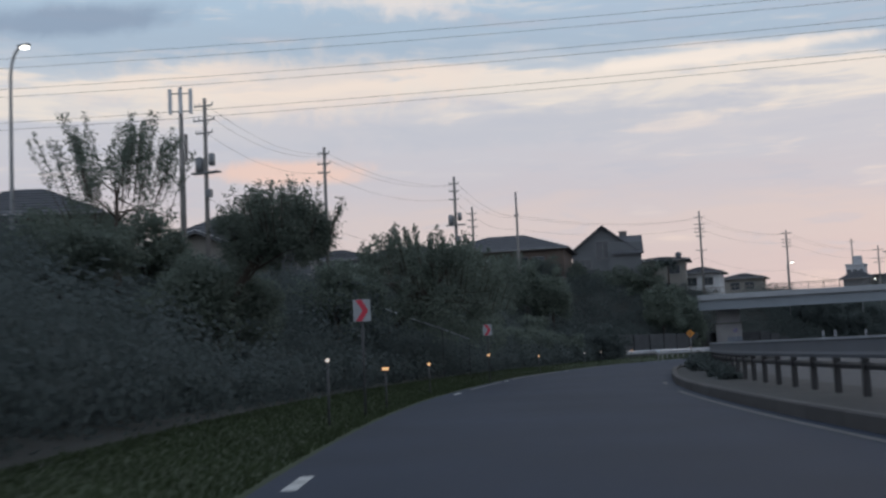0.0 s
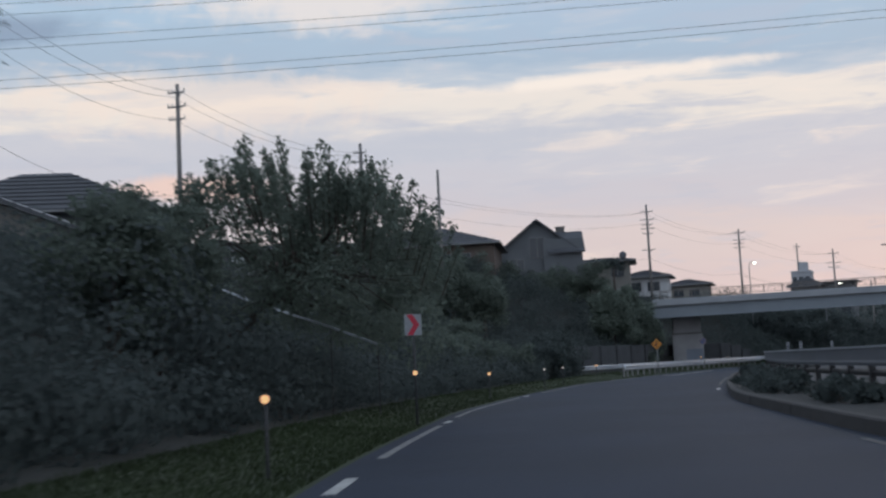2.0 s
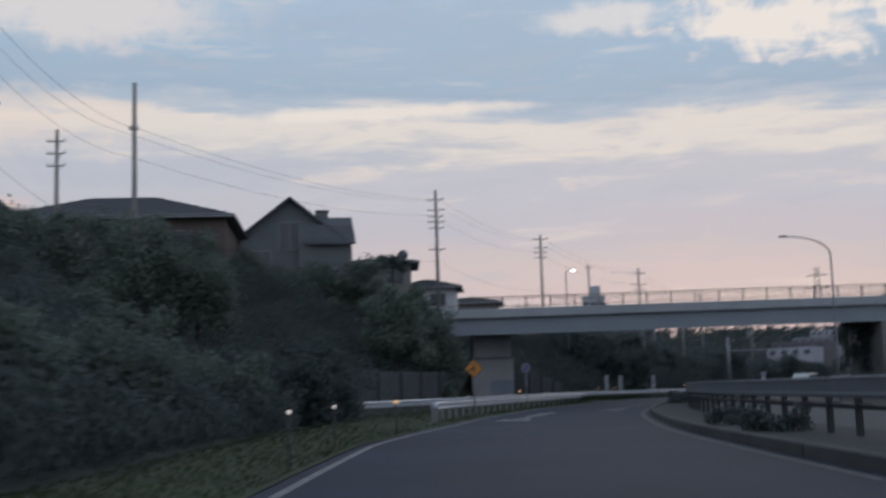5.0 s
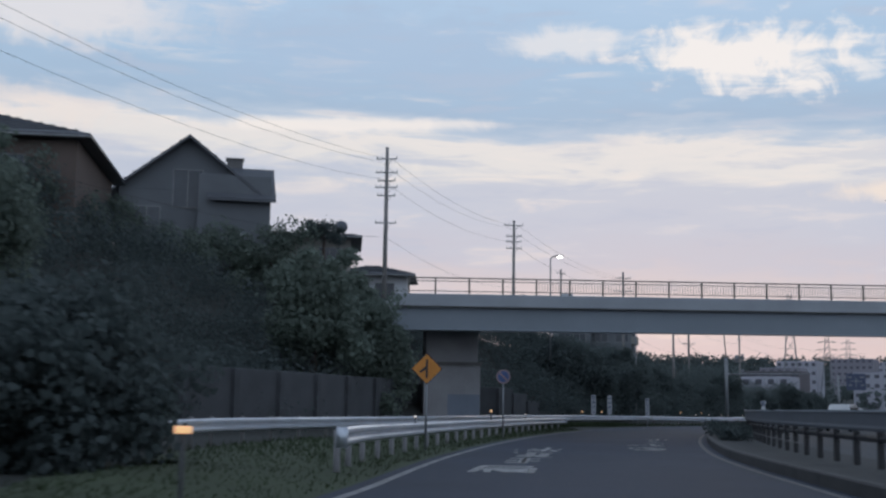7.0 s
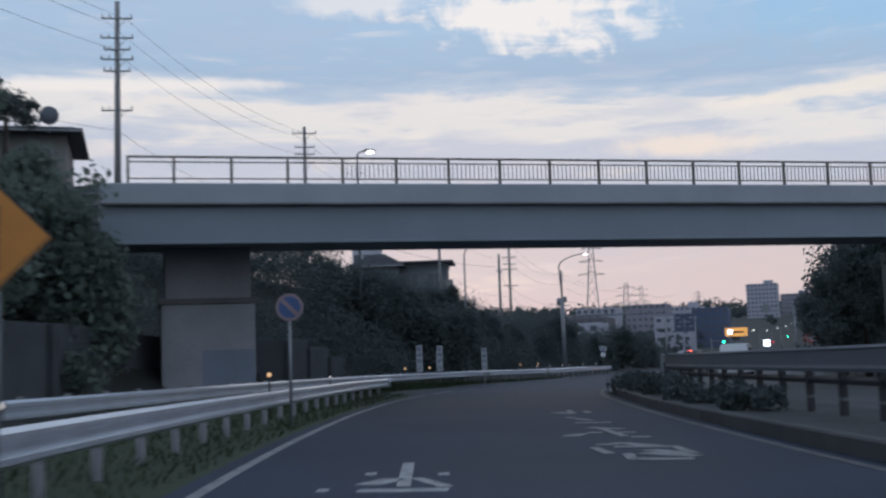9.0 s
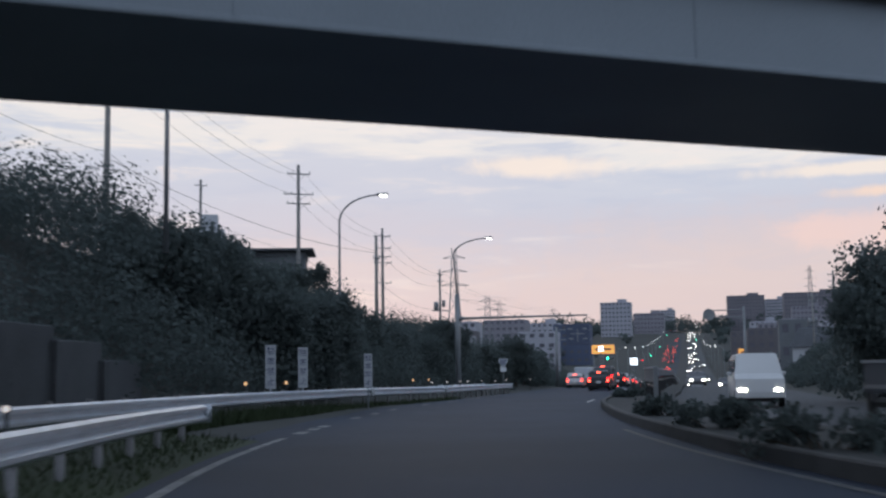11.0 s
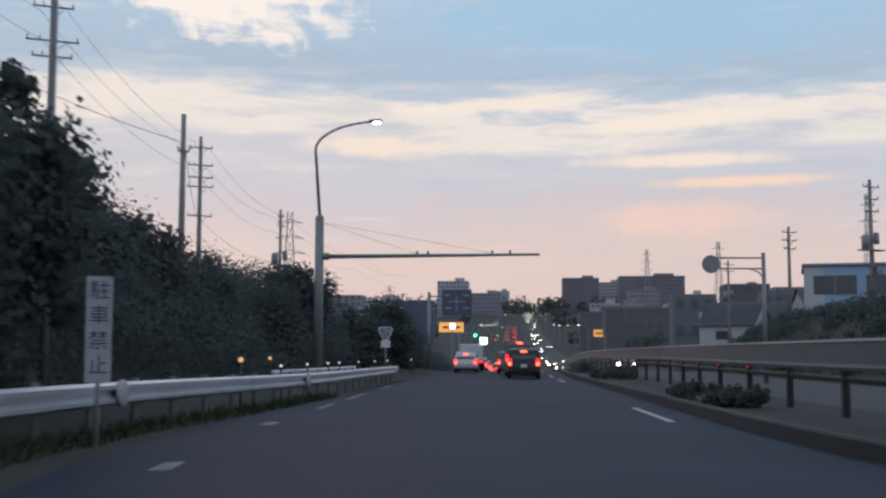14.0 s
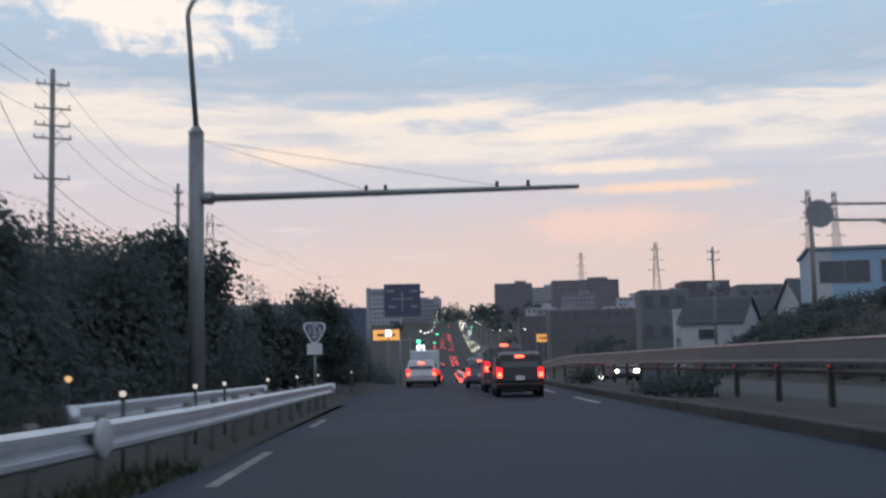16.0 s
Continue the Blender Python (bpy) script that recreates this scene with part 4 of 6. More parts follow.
def bank_z(x, y):
    s, d = locate(np.array([float(x)]), np.array([float(y)]))
    return float(ground_height(s, d)[0])


for x, y, top, arms, tr, r in (
        (-2.4, 76.8, 17.8, ((0.5, 1.3), (1.4, 1.5), (2.2, 1.2)), True, 0.17), (6.4, 93.4, 17.7, ((0.5, 1.0), (1.3, 1.1), (2.0, 1.0)), False, 0.17),
        (20.5, 112.9, 18.3, ((0.7, 1.0), (1.4, 1.0), (2.2, 1.0)), True, 0.19), (29.73, 125.3, 18.5, ((2.6, 0.5),), False, 0.17),
        (27.8, 138.8, 18.7, ((0.8, 1.2), (1.6, 1.2), (2.4, 1.2)), False, 0.17),
        (64.9, 158.5, 20.0, ((0.9, 1.5), (1.9, 1.6), (2.5, 1.3), (3.0, 1.6), (3.6, 1.3), (5.6, 1.5)), False, 0.19), (85.6, 173.4, 18.5, ((0.5, 1.7), (1.5, 1.4), (2.0, 1.4), (2.6, 1.4)), False, 0.18),
        (111.0, 189.5, 17.0, ((0.7, 1.7), (2.2, 2.2), (2.9, 1.7)), False, 0.18), (113.6, 184.0, 11.4, ((1.6, 0.5),), False, 0.16),
        (132.5, 202.9, 15.4, ((0.75, 1.5), (1.9, 1.6), (2.7, 1.6), (3.3, 1.7), (5.2, 1.6)), False, 0.18), (151.9, 213.7, 13.4, ((0.6, 0.6), (1.4, 0.6)), True, 0.17), (158.3, 167.5, 12.8, ((0.5, 1.3), (1.3, 1.2), (2.1, 1.2)), True, 0.17), (123.0, 218.7, 21.0, ((0.6, 1.2),), False, 0.2), (178.6, 179.6, 12.3, ((0.5, 1.5), (1.2, 1.5), (1.9, 1.3)), False, 0.18), (209.6, 196.9, 12.3, ((0.5, 1.5), (1.3, 1.5)), True, 0.18)):
    utility_pole((x, y, bank_z(x, y)), top, arms, "weathered concrete utility pole with crossarms on the bank", tr, r)


def hand_rail(pts):
    host = thing("hand_rail", "pale metal hand rail beside steps on the bank", "hand rail")
    part("rail", Shape().tube(pts, 0.035, 8), ZINC, host)
    for x, y, z in pts:
        part("post", Shape().tube([(x, y, bank_z(x, y) - 0.1), (x, y, z)], 0.02, 8), BLACK, host)
    return host


hand_rail([(5.0, 67.8, 4.95), (5.67, 66.8, 4.54), (7.15, 64.4, 3.6), (8.9, 60.5, 2.57), (9.9, 59.0, 2.0)])

# ---- plants ----
def leaf_mesh(name, centres, radii, count, size, seed, material, squash=0.85, shell=0.55, spread=0.5, broad=1.0, droop=0.25, lay=0.0):
    """Leaves, each a bent pair of triangles, thickest at the skins of the clumps; lay: how far they lie along the skin."""
    rng = np.random.default_rng(seed)
    c, r = np.asarray(centres, float), np.asarray(radii, float)
    k = np.repeat(np.arange(len(c)), np.asarray(count, int) if np.ndim(count) else int(count))
    n = len(k)
    way = rng.normal(size=(n, 3))
    way /= np.linalg.norm(way, axis=1)[:, None]
    dist = r[k] * (shell + (1 - shell) * rng.random(n) ** 0.6) * (1 + 0.16 * rng.normal(size=n))
    mid = c[k] + way * dist[:, None] * np.array([1, 1, squash])
    axis = rng.normal(size=(n, 3)) * spread + way * 0.6 + np.array([0, 0, -droop])
    axis /= np.linalg.norm(axis, axis=1)[:, None]
    side = np.cross(axis, rng.normal(size=(n, 3)))
    side /= np.linalg.norm(side, axis=1)[:, None] + 1e-9
    if lay:
        face = way * lay + rng.normal(size=(n, 3)) * (1 - lay) * 0.6
        axis = np.cross(face, rng.normal(size=(n, 3)))
        axis /= np.linalg.norm(axis, axis=1)[:, None] + 1e-9
        side = np.cross(face, axis)
        side /= np.linalg.norm(side, axis=1)[:, None] + 1e-9
    ln = (size * (0.6 + 0.8 * rng.random(n)))[:, None]
    wd = ln * broad * (0.26 + 0.2 * rng.random(n))[:, None]
    v = np.empty((n, 4, 3))
    v[:, 0], v[:, 2] = mid - axis * ln * 0.5, mid + axis * ln * 0.5
    fold = np.cross(axis, side) * ln * 0.12
    v[:, 1], v[:, 3] = mid + side * wd + fold, mid - side * wd + fold
    me = bpy.data.meshes.new(name)
    me.vertices.add(n * 4), me.loops.add(n * 4), me.polygons.add(n)
    me.vertices.foreach_set("co", v.astype(np.float32).ravel())
    me.loops.foreach_set("vertex_index", np.arange(n * 4, dtype=np.int32))
    me.polygons.foreach_set("loop_start", np.arange(0, n * 4, 4, dtype=np.int32))
    me.polygons.foreach_set("loop_total", np.full(n, 4, dtype=np.int32))
    me.update(calc_edges=True)
    me.materials.append(material)
    return me


def shrub_belt():
    """The shrubs that cover the bank, as clumps from its foot to its crest."""
    rng = np.random.default_rng(7)
    cs, rs = [], []
    for s in np.arange(-8, 330, 1.25):
        foot = float(np.interp(s, FOOT_S, FOOT_D))
        wide = float(np.interp(s, [-60, 150, 168, 180, 330], [15.5, 15.5, 11.0, 9.0, 9.0]))
        if 113 < s < 168:
            foot -= 1.25
        if 141 < s < 157:
            foot -= 3.0
        n = 10 if s < 240 else 6
        for j in range(n):
            q = (j + rng.random()) / n
            d = foot - 0.1 - q**1.25 * wide
            ss = s + rng.normal() * 0.8
            r = 0.7 + 0.8 * rng.random() + 0.45 * q
            p = road(ss, d)
            z = float(ground_height(ss, d))
            lift = 0.3 + 0.8 * rng.random() ** 2 + 0.35 * math.sin(ss * 0.21 + d * 0.3)
            if 147 < ss < 160 and d < -8:
                lift = 0.05
                r = min(r, 1.0)
            if ss > 172 and q > 0.3:
                lift += 0.35 * rng.random()
            if ss < 112 and q > 0.7:
                r, lift = min(r, 0.95), min(lift, 0.35)
            if 44 < ss < 64 and 0.04 < q < 0.45:
                lift += 0.55
            cs.append((p.x, p.y, z + r * lift))
            rs.append(r)
    for s in np.arange(-8, 112, 0.8):
        foot = float(np.interp(s, FOOT_S, FOOT_D))
        for j in range(3):
            d, r = foot + 0.5 - 2.4 * rng.random(), 0.5 + 0.5 * rng.random()
            p = road(s + rng.normal() * 0.4, d)
            cs.append((p.x, p.y, float(ground_height(s, d)) + r * (0.35 + 0.5 * rng.random())))
            rs.append(r)
    return np.array(cs), np.array(rs)


cs, rs = shrub_belt()
tagged(new("shrubs", leaf_mesh("shrubs", cs, rs, np.clip(rs**2 * 150, 80, 420).astype(int), 0.14, 3, LEAF_DARK, 0.85, 0.6, 0.5, 1.15, 0.25, 0.8)), "dense dark green shrubs covering the bank", "shrubs", "", "stuff")


def tree(base, height, crown, label, seed, clumps=60, leaves=150, lean=(0, 0), r=0.17, size=0.26, clump=0.75, material=None, shoots=0.9, spires=0, skew=0.0, reach=1.0):
    """crown: centre height and the half-widths across and up of the whole crown."""
    rng = random.Random(seed)
    host = thing("tree", label, "tree", Matrix.Translation(base))
    zc, rx, rz = crown
    trunk = Shape()
    top = Vector((lean[0], lean[1], zc + rz * 0.35))
    pts = [Vector((0, 0, -0.3)), Vector((lean[0] * 0.1, lean[1] * 0.1, zc * 0.35)), Vector((lean[0] * 0.5, lean[1] * 0.5, zc * 0.75)), top]
    trunk.tube(pts, [r * 1.25, r, r * 0.7, r * 0.2], 9)
    cc, rr = [], []
    for k in range(clumps):
        a, b = rng.uniform(0, 2 * math.pi), math.asin(rng.uniform(-0.75, 1))
        q = rng.uniform(0.35, 1.0) ** 0.5
        w = 1 + 0.22 * math.sin(3 * a + seed) + 0.16 * math.sin(5 * b + 2 * a)
        p = Vector((lean[0] + rx * q * w * math.cos(a) * math.cos(b), lean[1] + rx * q * w * math.sin(a) * math.cos(b), zc + rz * q * w * math.sin(b)))
        p.z = min(p.z, zc + rz * 0.95) - skew * (p.x - lean[0])
        cc.append(p)
        rr.append(clump * rng.uniform(0.55, 1.25))
        if k % 5 == 0:
            f = rng.uniform(0.45, 0.95)
            start = pts[1].lerp(top, f)
            mid = start.lerp(p, 0.5) + Vector((0, 0, 0.25))
            trunk.tube([start, mid, p], [r * 0.24, r * 0.13, 0.01], 6, caps=False)
    for k in range(spires):
        a, q = rng.uniform(0, 2 * math.pi), rng.uniform(0.05, 1.0) ** 0.5
        tip = Vector((lean[0] + rx * q * 1.05 * math.cos(a), lean[1] + rx * q * 1.05 * math.sin(a), zc + rz * (math.sqrt(max(0.0, 1.05 - q * q)) * 0.95 + rng.uniform(-0.1, 0.1)) - skew * rx * q * math.cos(a)))
        out = Vector((math.cos(a) * 0.45 * q, math.sin(a) * 0.45 * q, 1.0)).normalized() * rng.uniform(0.5, 1.3) * reach
        trunk.tube([tip - out * 0.8, tip + out * 0.2, tip + out], [0.02, 0.013, 0.005], 5, caps=False)
        n = int(8 * reach)
        for j in range(n):
            cc.append(tip + out * (j / (n - 1.0)))
            rr.append(clump * rng.uniform(0.3, 0.62) * (1 - 0.4 * j / n))
    part("trunk", trunk, BARK, host, "rough branching trunk", True)
    many = [leaves] * clumps + [10] * (len(cc) - clumps)
    part("crown", leaf_mesh("crown", cc, rr, many, size, seed, material or LEAF, shoots, 0.3, 0.8, 0.62 if spires else 1.1, 0.7 if spires else 0.25, 0.0 if spires else 0.5), material or LEAF, host, "loose leafy crown")
    return host


def planted(x, y, height, crown, label, seed, **more):
    z = bank_z(x, y)
    return tree((x, y, z), height, (crown[0] - z, crown[1], crown[2]), label, seed, **more)


planted(5.6, 62.4, 8, (3.95, 3.5, 2.4), "leafy broad tree leaning over the verge", 11, lean=(3.2, -1.9), clumps=270, leaves=60, size=0.16, clump=0.5, shoots=1.0, spires=130, skew=0.24)
planted(-2.0, 42.4, 6, (5.3, 1.75, 0.95), "round leafy tree above the verge", 12, lean=(2.3, -0.7), clumps=130, leaves=170, size=0.11, clump=0.5, shoots=1.2, spires=70, reach=0.75)
planted(-2.6, 42.4, 4, (3.2, 1.3, 1.3), "dense leafy bush below a tree on the bank", 15, clumps=60, leaves=180, clump=0.6, size=0.12)
planted(-1.2, 44.6, 4, (3.0, 1.5, 1.5), "dense leafy bush below a tree on the bank", 18, clumps=70, leaves=180, clump=0.6, size=0.12)
planted(-5.6, 50.8, 9, (7.7, 2.4, 1.9), "feathery tree of upright sprays on the bank", 13, clumps=46, leaves=60, size=0.13, clump=0.5, shoots=1.1, spires=56, reach=1.7)
planted(-7.5, 46.0, 9, (5.2, 2.2, 1.1), "leafy tree on the bank", 14, clumps=60, leaves=220, size=0.13)
for k, (x, y, top, wide) in enumerate(((3.2, 54.6, 5.4, 1.3), (4.2, 56.9, 5.5, 1.2))):
    planted(x, y, top, (top - 1.7, wide, 1.6), "leafy tree beside a taller one on the bank", 150 + k, clumps=70, leaves=190, clump=0.55, size=0.12)
for k, (x, y, top, wide) in enumerate(((-10.6, 55.0, 7.3, 1.7), (-8.8, 54.6, 7.7, 1.6), (-7.0, 56.4, 7.8, 1.7), (-5.0, 57.4, 7.9, 1.7), (-3.4, 57.6, 7.1, 1.4))):
    planted(x, y, top, (top - 2.3, wide, 2.3), "dense leafy tree along the crest of the bank", 160 + k, clumps=60, leaves=210, clump=0.7, size=0.15)
planted(26.2, 137.3, 15, (11.7, 2.0, 1.2), "rounded garden tree beside a house", 16, clumps=30, leaves=170, size=0.18)
planted(56.6, 150.5, 13, (12.0, 1.3, 0.55), "clipped garden pine beside a house", 17, clumps=20, leaves=130, clump=0.5, size=0.15, material=LEAF_DARK)
for k, (s, d, top, wide) in enumerate(((137, -12.0, 8.2, 2.2), (143.5, -12.6, 8.0, 2.0), (141, -10.2, 6.2, 1.6), (176, -9.8, 7.2, 2.1), (181, -9.4, 6.8, 2.0), (186, -10.4, 7.3, 2.0), (190, -9.2, 6.6, 1.8), (198, -9.6, 5.9, 1.8), (204, -9.2, 5.4, 1.7), (211, -8.8, 4.6, 1.5), (218, -7.8, 3.9, 1.3), (226.5, -8.0, 5.4, 1.6), (238, -6.4, 3.8, 1.5), (248, -5.6, 4.8, 1.7), (258, -6.2, 4.0, 1.7), (268, -6.4, 3.9, 1.7))):
    p = road(s, d)
    low = 3.2 if s < 150 else 2.2
    planted(p.x, p.y, top, (top - low, wide, low), "dense dark tree behind the guard rail", 30 + k, clumps=56, leaves=210, clump=0.9, size=0.22 if s < 150 else 0.18, material=LEAF if s < 150 else LEAF_DARK)
for k, (s, d, top, wide) in enumerate(((168, 19.0, 7.4, 3.2), (177, 18.6, 7.6, 3.2), (186, 18.2, 7.0, 2.6), (196, 21.0, 5.6, 2.6), (160, 21.0, 7.8, 3.0))):
    p = road(s, d)
    planted(p.x, p.y, top, (top - 3.4, wide, 3.2), "broad dark tree beyond the opposite road", 60 + k, clumps=60, leaves=230, clump=0.95, size=0.2, material=LEAF_DARK)


for k, (x, y, top, wide) in enumerate(((27.0, 140.0, 12.4, 2.3), (31.0, 138.6, 12.8, 2.4), (35.5, 139.4, 12.4, 2.4), (39.4, 143.0, 12.0, 2.3), (42.2, 148.0, 12.6, 2.3), (46.0, 149.4, 11.6, 2.2), (50.0, 150.4, 11.6, 2.2), (53.4, 150.0, 12.0, 2.0), (14.0, 132.0, 11.4, 2.4), (18.6, 132.0, 11.6, 2.4), (23.0, 136.0, 12.2, 2.4), (8.0, 116.0, 9.8, 2.2), (12.5, 117.0, 10.0, 2.2))):
    planted(x, y, top, (top - 2.4, wide, 2.4), "leafy garden tree below a house on the bank", 90 + k, clumps=44, leaves=140, clump=0.85, size=0.2)


# rounded masses of leaves at the bank's corner and before the street lamp, and a row below the wide roof
for k, (x, y, top, wide) in enumerate(((32.2, 104.6, 3.4, 1.4), (30.9, 102.9, 2.6, 1.1))):
    planted(x, y, top, (top - 1.7, wide, 1.7), "dark rounded bush at the foot of the bank", 120 + k, clumps=50, leaves=170, clump=0.75, size=0.16, material=LEAF_DARK)
for k, (s, d, top, wide) in enumerate(((186.3, -5.9, 4.9, 1.0), (184.2, -6.5, 4.6, 1.2), (181.6, -6.9, 4.5, 1.2))):
    p = road(s, d)
    planted(p.x, p.y, top, (top - 2.0, wide, 2.0), "dark tree grown round the foot of a street lamp", 130 + k, clumps=54, leaves=190, clump=0.75, size=0.16, material=LEAF_DARK)
for k, (x, y, top, wide) in enumerate(((18.6, 119.6, 10.6, 2.2), (22.4, 121.0, 10.6, 2.3), (26.0, 120.2, 10.3, 2.2), (29.4, 121.4, 10.3, 2.1), (32.4, 122.4, 9.8, 2.0))):
    planted(x, y, top, (top - 2.9, wide, 2.9), "leafy garden tree below a house on the bank", 140 + k, clumps=56, leaves=130, clump=0.9, size=0.2)


# rounded masses that break up the slope of the bank
rng = random.Random(77)
for k in range(26):
    s = 66 + k * 1.8 + rng.uniform(-0.6, 0.6)
    d = float(np.interp(s, FOOT_S, FOOT_D)) - rng.choice((1.4, 3.4, 5.6, 8.0)) + rng.uniform(-0.6, 0.6)
    p, r = road(s, d), rng.uniform(0.9, 1.5)
    z = bank_z(p.x, p.y)
    tree((p.x, p.y, z), r * 1.6, (r * 0.75, r, r * 0.85), "rounded leafy bush on the slope of the bank", 180 + k, clumps=26, leaves=170, clump=0.55, size=0.14, r=0.06, material=LEAF if k % 3 else LEAF_DARK)


def bush(s, d, r, seed):
    p = road(s, d, 0.17)
    host = thing("bush", "low scrubby bush growing on the median", "bush", Matrix.Translation(p), "bushes on the median")
    rng = random.Random(seed)
    cc = [(rng.uniform(-1, 1) * r * 0.8, rng.uniform(-1, 1) * r * 1.4, r * rng.uniform(0.15, 0.6)) for _ in range(9)]
    stems = Shape()
    for c in cc:
        stems.tube([(c[0] * 0.2, c[1] * 0.2, -0.1), (c[0] * 0.7, c[1] * 0.7, c[2] * 0.7), c], [0.02, 0.014, 0.005], 5)
    part("stems", stems, BARK, host)
    part("foliage", leaf_mesh("foliage", cc, [r * 0.5] * 9, 80, 0.13, seed, LEAF_DARK, 0.9, 0.3, 0.8), LEAF_DARK, host)
    return host


for k, (s, d, r) in enumerate(((36.4, 7.0, 0.3), (39.8, 7.1, 0.5), (42.2, 7.1, 0.55), (49.4, 6.8, 0.5), (51.6, 6.8, 0.55), (57.2, 6.6, 0.6), (60.4, 6.6, 0.75), (63, 6.5, 0.65), (70.4, 6.1, 0.3), (88, 6.6, 0.6), (93, 6.5, 0.5), (133, 6.5, 0.5), (138, 6.6, 0.7), (141, 6.4, 0.6), (146, 6.6, 0.7), (151, 6.5, 0.7), (158, 6.6, 0.6), (166, 6.8, 0.6), (193, 7.1, 0.45), (197, 7.2, 0.5), (201, 7.3, 0.4), (222, 7.6, 0.7), (226, 7.7, 0.8), (244, 7.6, 0.8))):
    bush(s, d, r, 200 + k)


def grass_blades():
    """Blades along the verge and in front of the outer rail."""
    rng = np.random.default_rng(5)
    base, tall = [], []
    for s in np.arange(2, 109, 0.1):
        for _ in range(120 if s < 50 else 60 if s < 75 else 30 if s < 100 else 14):
            d = LEFT(s) - 0.42 - (LEFT(s) - 0.6 - VERGE(s)) * rng.random()
            base.append((s + rng.normal() * 0.1, d))
            tall.append(0.03 + 0.06 * rng.random() + (0.12 * rng.random() if rng.random() < 0.05 else 0))
    for s in np.arange(109, 159, 0.1):
        for _ in range(14):
            base.append((s + rng.normal() * 0.1, LEFT(s) - 0.45 + (max(OUTER(s), -7.5) - LEFT(s) + 0.5) * rng.random()))
            tall.append(0.06 + 0.12 * rng.random())
    for s in np.arange(157, 204, 0.05):
        lush = float(1 - smooth(s, 171, 184))
        for _ in range(5 + int(11 * lush)):
            base.append((s, OUTER(s) - 0.25 + (0.65 + 0.35 * lush) * rng.random()))
            tall.append(0.08 + 0.2 * rng.random() + 0.2 * lush * rng.random())
    base, tall = np.array(base), np.array(tall)
    x, y = np.interp(base[:, 0], RUN, LINE[:, 0]), np.interp(base[:, 0], RUN, LINE[:, 1])
    wx, wy = np.interp(base[:, 0], RUN, WAY[:, 0]), np.interp(base[:, 0], RUN, WAY[:, 1])
    foot = np.stack([x + wy * base[:, 1], y - wx * base[:, 1], ground_height(base[:, 0], base[:, 1]) + np.where(base[:, 0] < 159, 0.07, -0.01)], 1)
    n = len(foot)
    lean = rng.normal(size=(n, 3)) * np.array([0.45, 0.45, 0]) + np.array([0, 0, 1])
    across = rng.normal(size=(n, 3)) * np.array([1, 1, 0])
    across /= np.linalg.norm(across, axis=1)[:, None]
    v = np.empty((n, 3, 3))
    v[:, 0], v[:, 1] = foot - across * 0.015, foot + across * 0.015
    v[:, 2] = foot + lean * tall[:, None]
    me = bpy.data.meshes.new("grass")
    me.vertices.add(n * 3), me.loops.add(n * 3), me.polygons.add(n)
    me.vertices.foreach_set("co", v.astype(np.float32).ravel())
    me.loops.foreach_set("vertex_index", np.arange(n * 3, dtype=np.int32))
    me.polygons.foreach_set("loop_start", np.arange(0, n * 3, 3, dtype=np.int32))
    me.polygons.foreach_set("loop_total", np.full(n, 3, dtype=np.int32))
    me.update(calc_edges=True)
    me.materials.append(GRASS)
    return me


tagged(new("grass", grass_blades()), "uneven green grass along the verge", "grass", "", "stuff")

# ---- houses ----
def window(host, x, y, z, w, h, lit=None):
    """A framed window on a wall that faces -y."""
    f = part("window", Shape().box((x, y - 0.03, z), (w + 0.12, 0.08, h + 0.12), bevel=0.01), FRAME, host)
    # a bright pane gets a pale wall colour in place of lit glass
    part("pane", Shape().box((x, y - 0.075, z), (w, 0.02, h)), lit or GLASS, f)
    part("mullion", Shape().box((x, y - 0.09, z), (0.05, 0.02, h)), FRAME, f)
    return f


def roof_gable(w, l, eave, ridge, over=0.6, thick=0.18):
    """Ridge along y; the gable ends look to -y and +y."""
    x, y = w / 2 + over, l / 2 + over
    k = (ridge - eave) / (w / 2)
    e = eave - over * k
    ring = [(-x, e), (0, ridge), (x, e), (x, e + thick), (0, ridge + thick * 1.15), (-x, e + thick)]
    return Shape().loft([[(a, -y, b) for a, b in ring], [(a, y, b) for a, b in ring]])


def roof_hip(w, l, eave, ridge, over=0.7, thick=0.16):
    x, y = w / 2 + over, l / 2 + over
    r = max(0.3, (w - l) / 2)
    s = Shape()
    v = [(-x, -y, eave), (x, -y, eave), (x, y, eave), (-x, y, eave), (-x, -y, eave + thick), (x, -y, eave + thick), (x, y, eave + thick), (-x, y, eave + thick), (-r, 0, ridge), (r, 0, ridge)]
    return s.add(v, [(3, 2, 1, 0), (0, 1, 5, 4), (1, 2, 6, 5), (2, 3, 7, 6), (3, 0, 4, 7), (4, 5, 9, 8), (5, 6, 9), (6, 7, 8, 9), (7, 4, 8)])


def tile_rows(host, w, l, eave, ridge, over, hip=False):
    """Raised courses along the slopes."""
    n = 9
    k = (ridge - eave) / (l / 2 if hip else w / 2)
    for i in range(1, n):
        q = i / n
        if hip:
            half = (w / 2 + over) * (1 - q) + max(0.3, (w - l) / 2) * q
            y = -(l / 2 + over) * (1 - q)
            z = eave + 0.16 + (ridge - eave - 0.16) * q
            part("tile_course", Shape().box((0, y, z + 0.02), (half * 2, 0.14, 0.06), bevel=0.01), TILE, host)
        else:
            for sgn in (-1, 1):
                x = sgn * (w / 2 + over) * (1 - q)
                z = ridge - (w / 2 + over) * (1 - q) * k + 0.21
                part("tile_course", Shape().box((x, 0, z), (0.14, l + over * 2, 0.06), bevel=0.01), TILE, host)


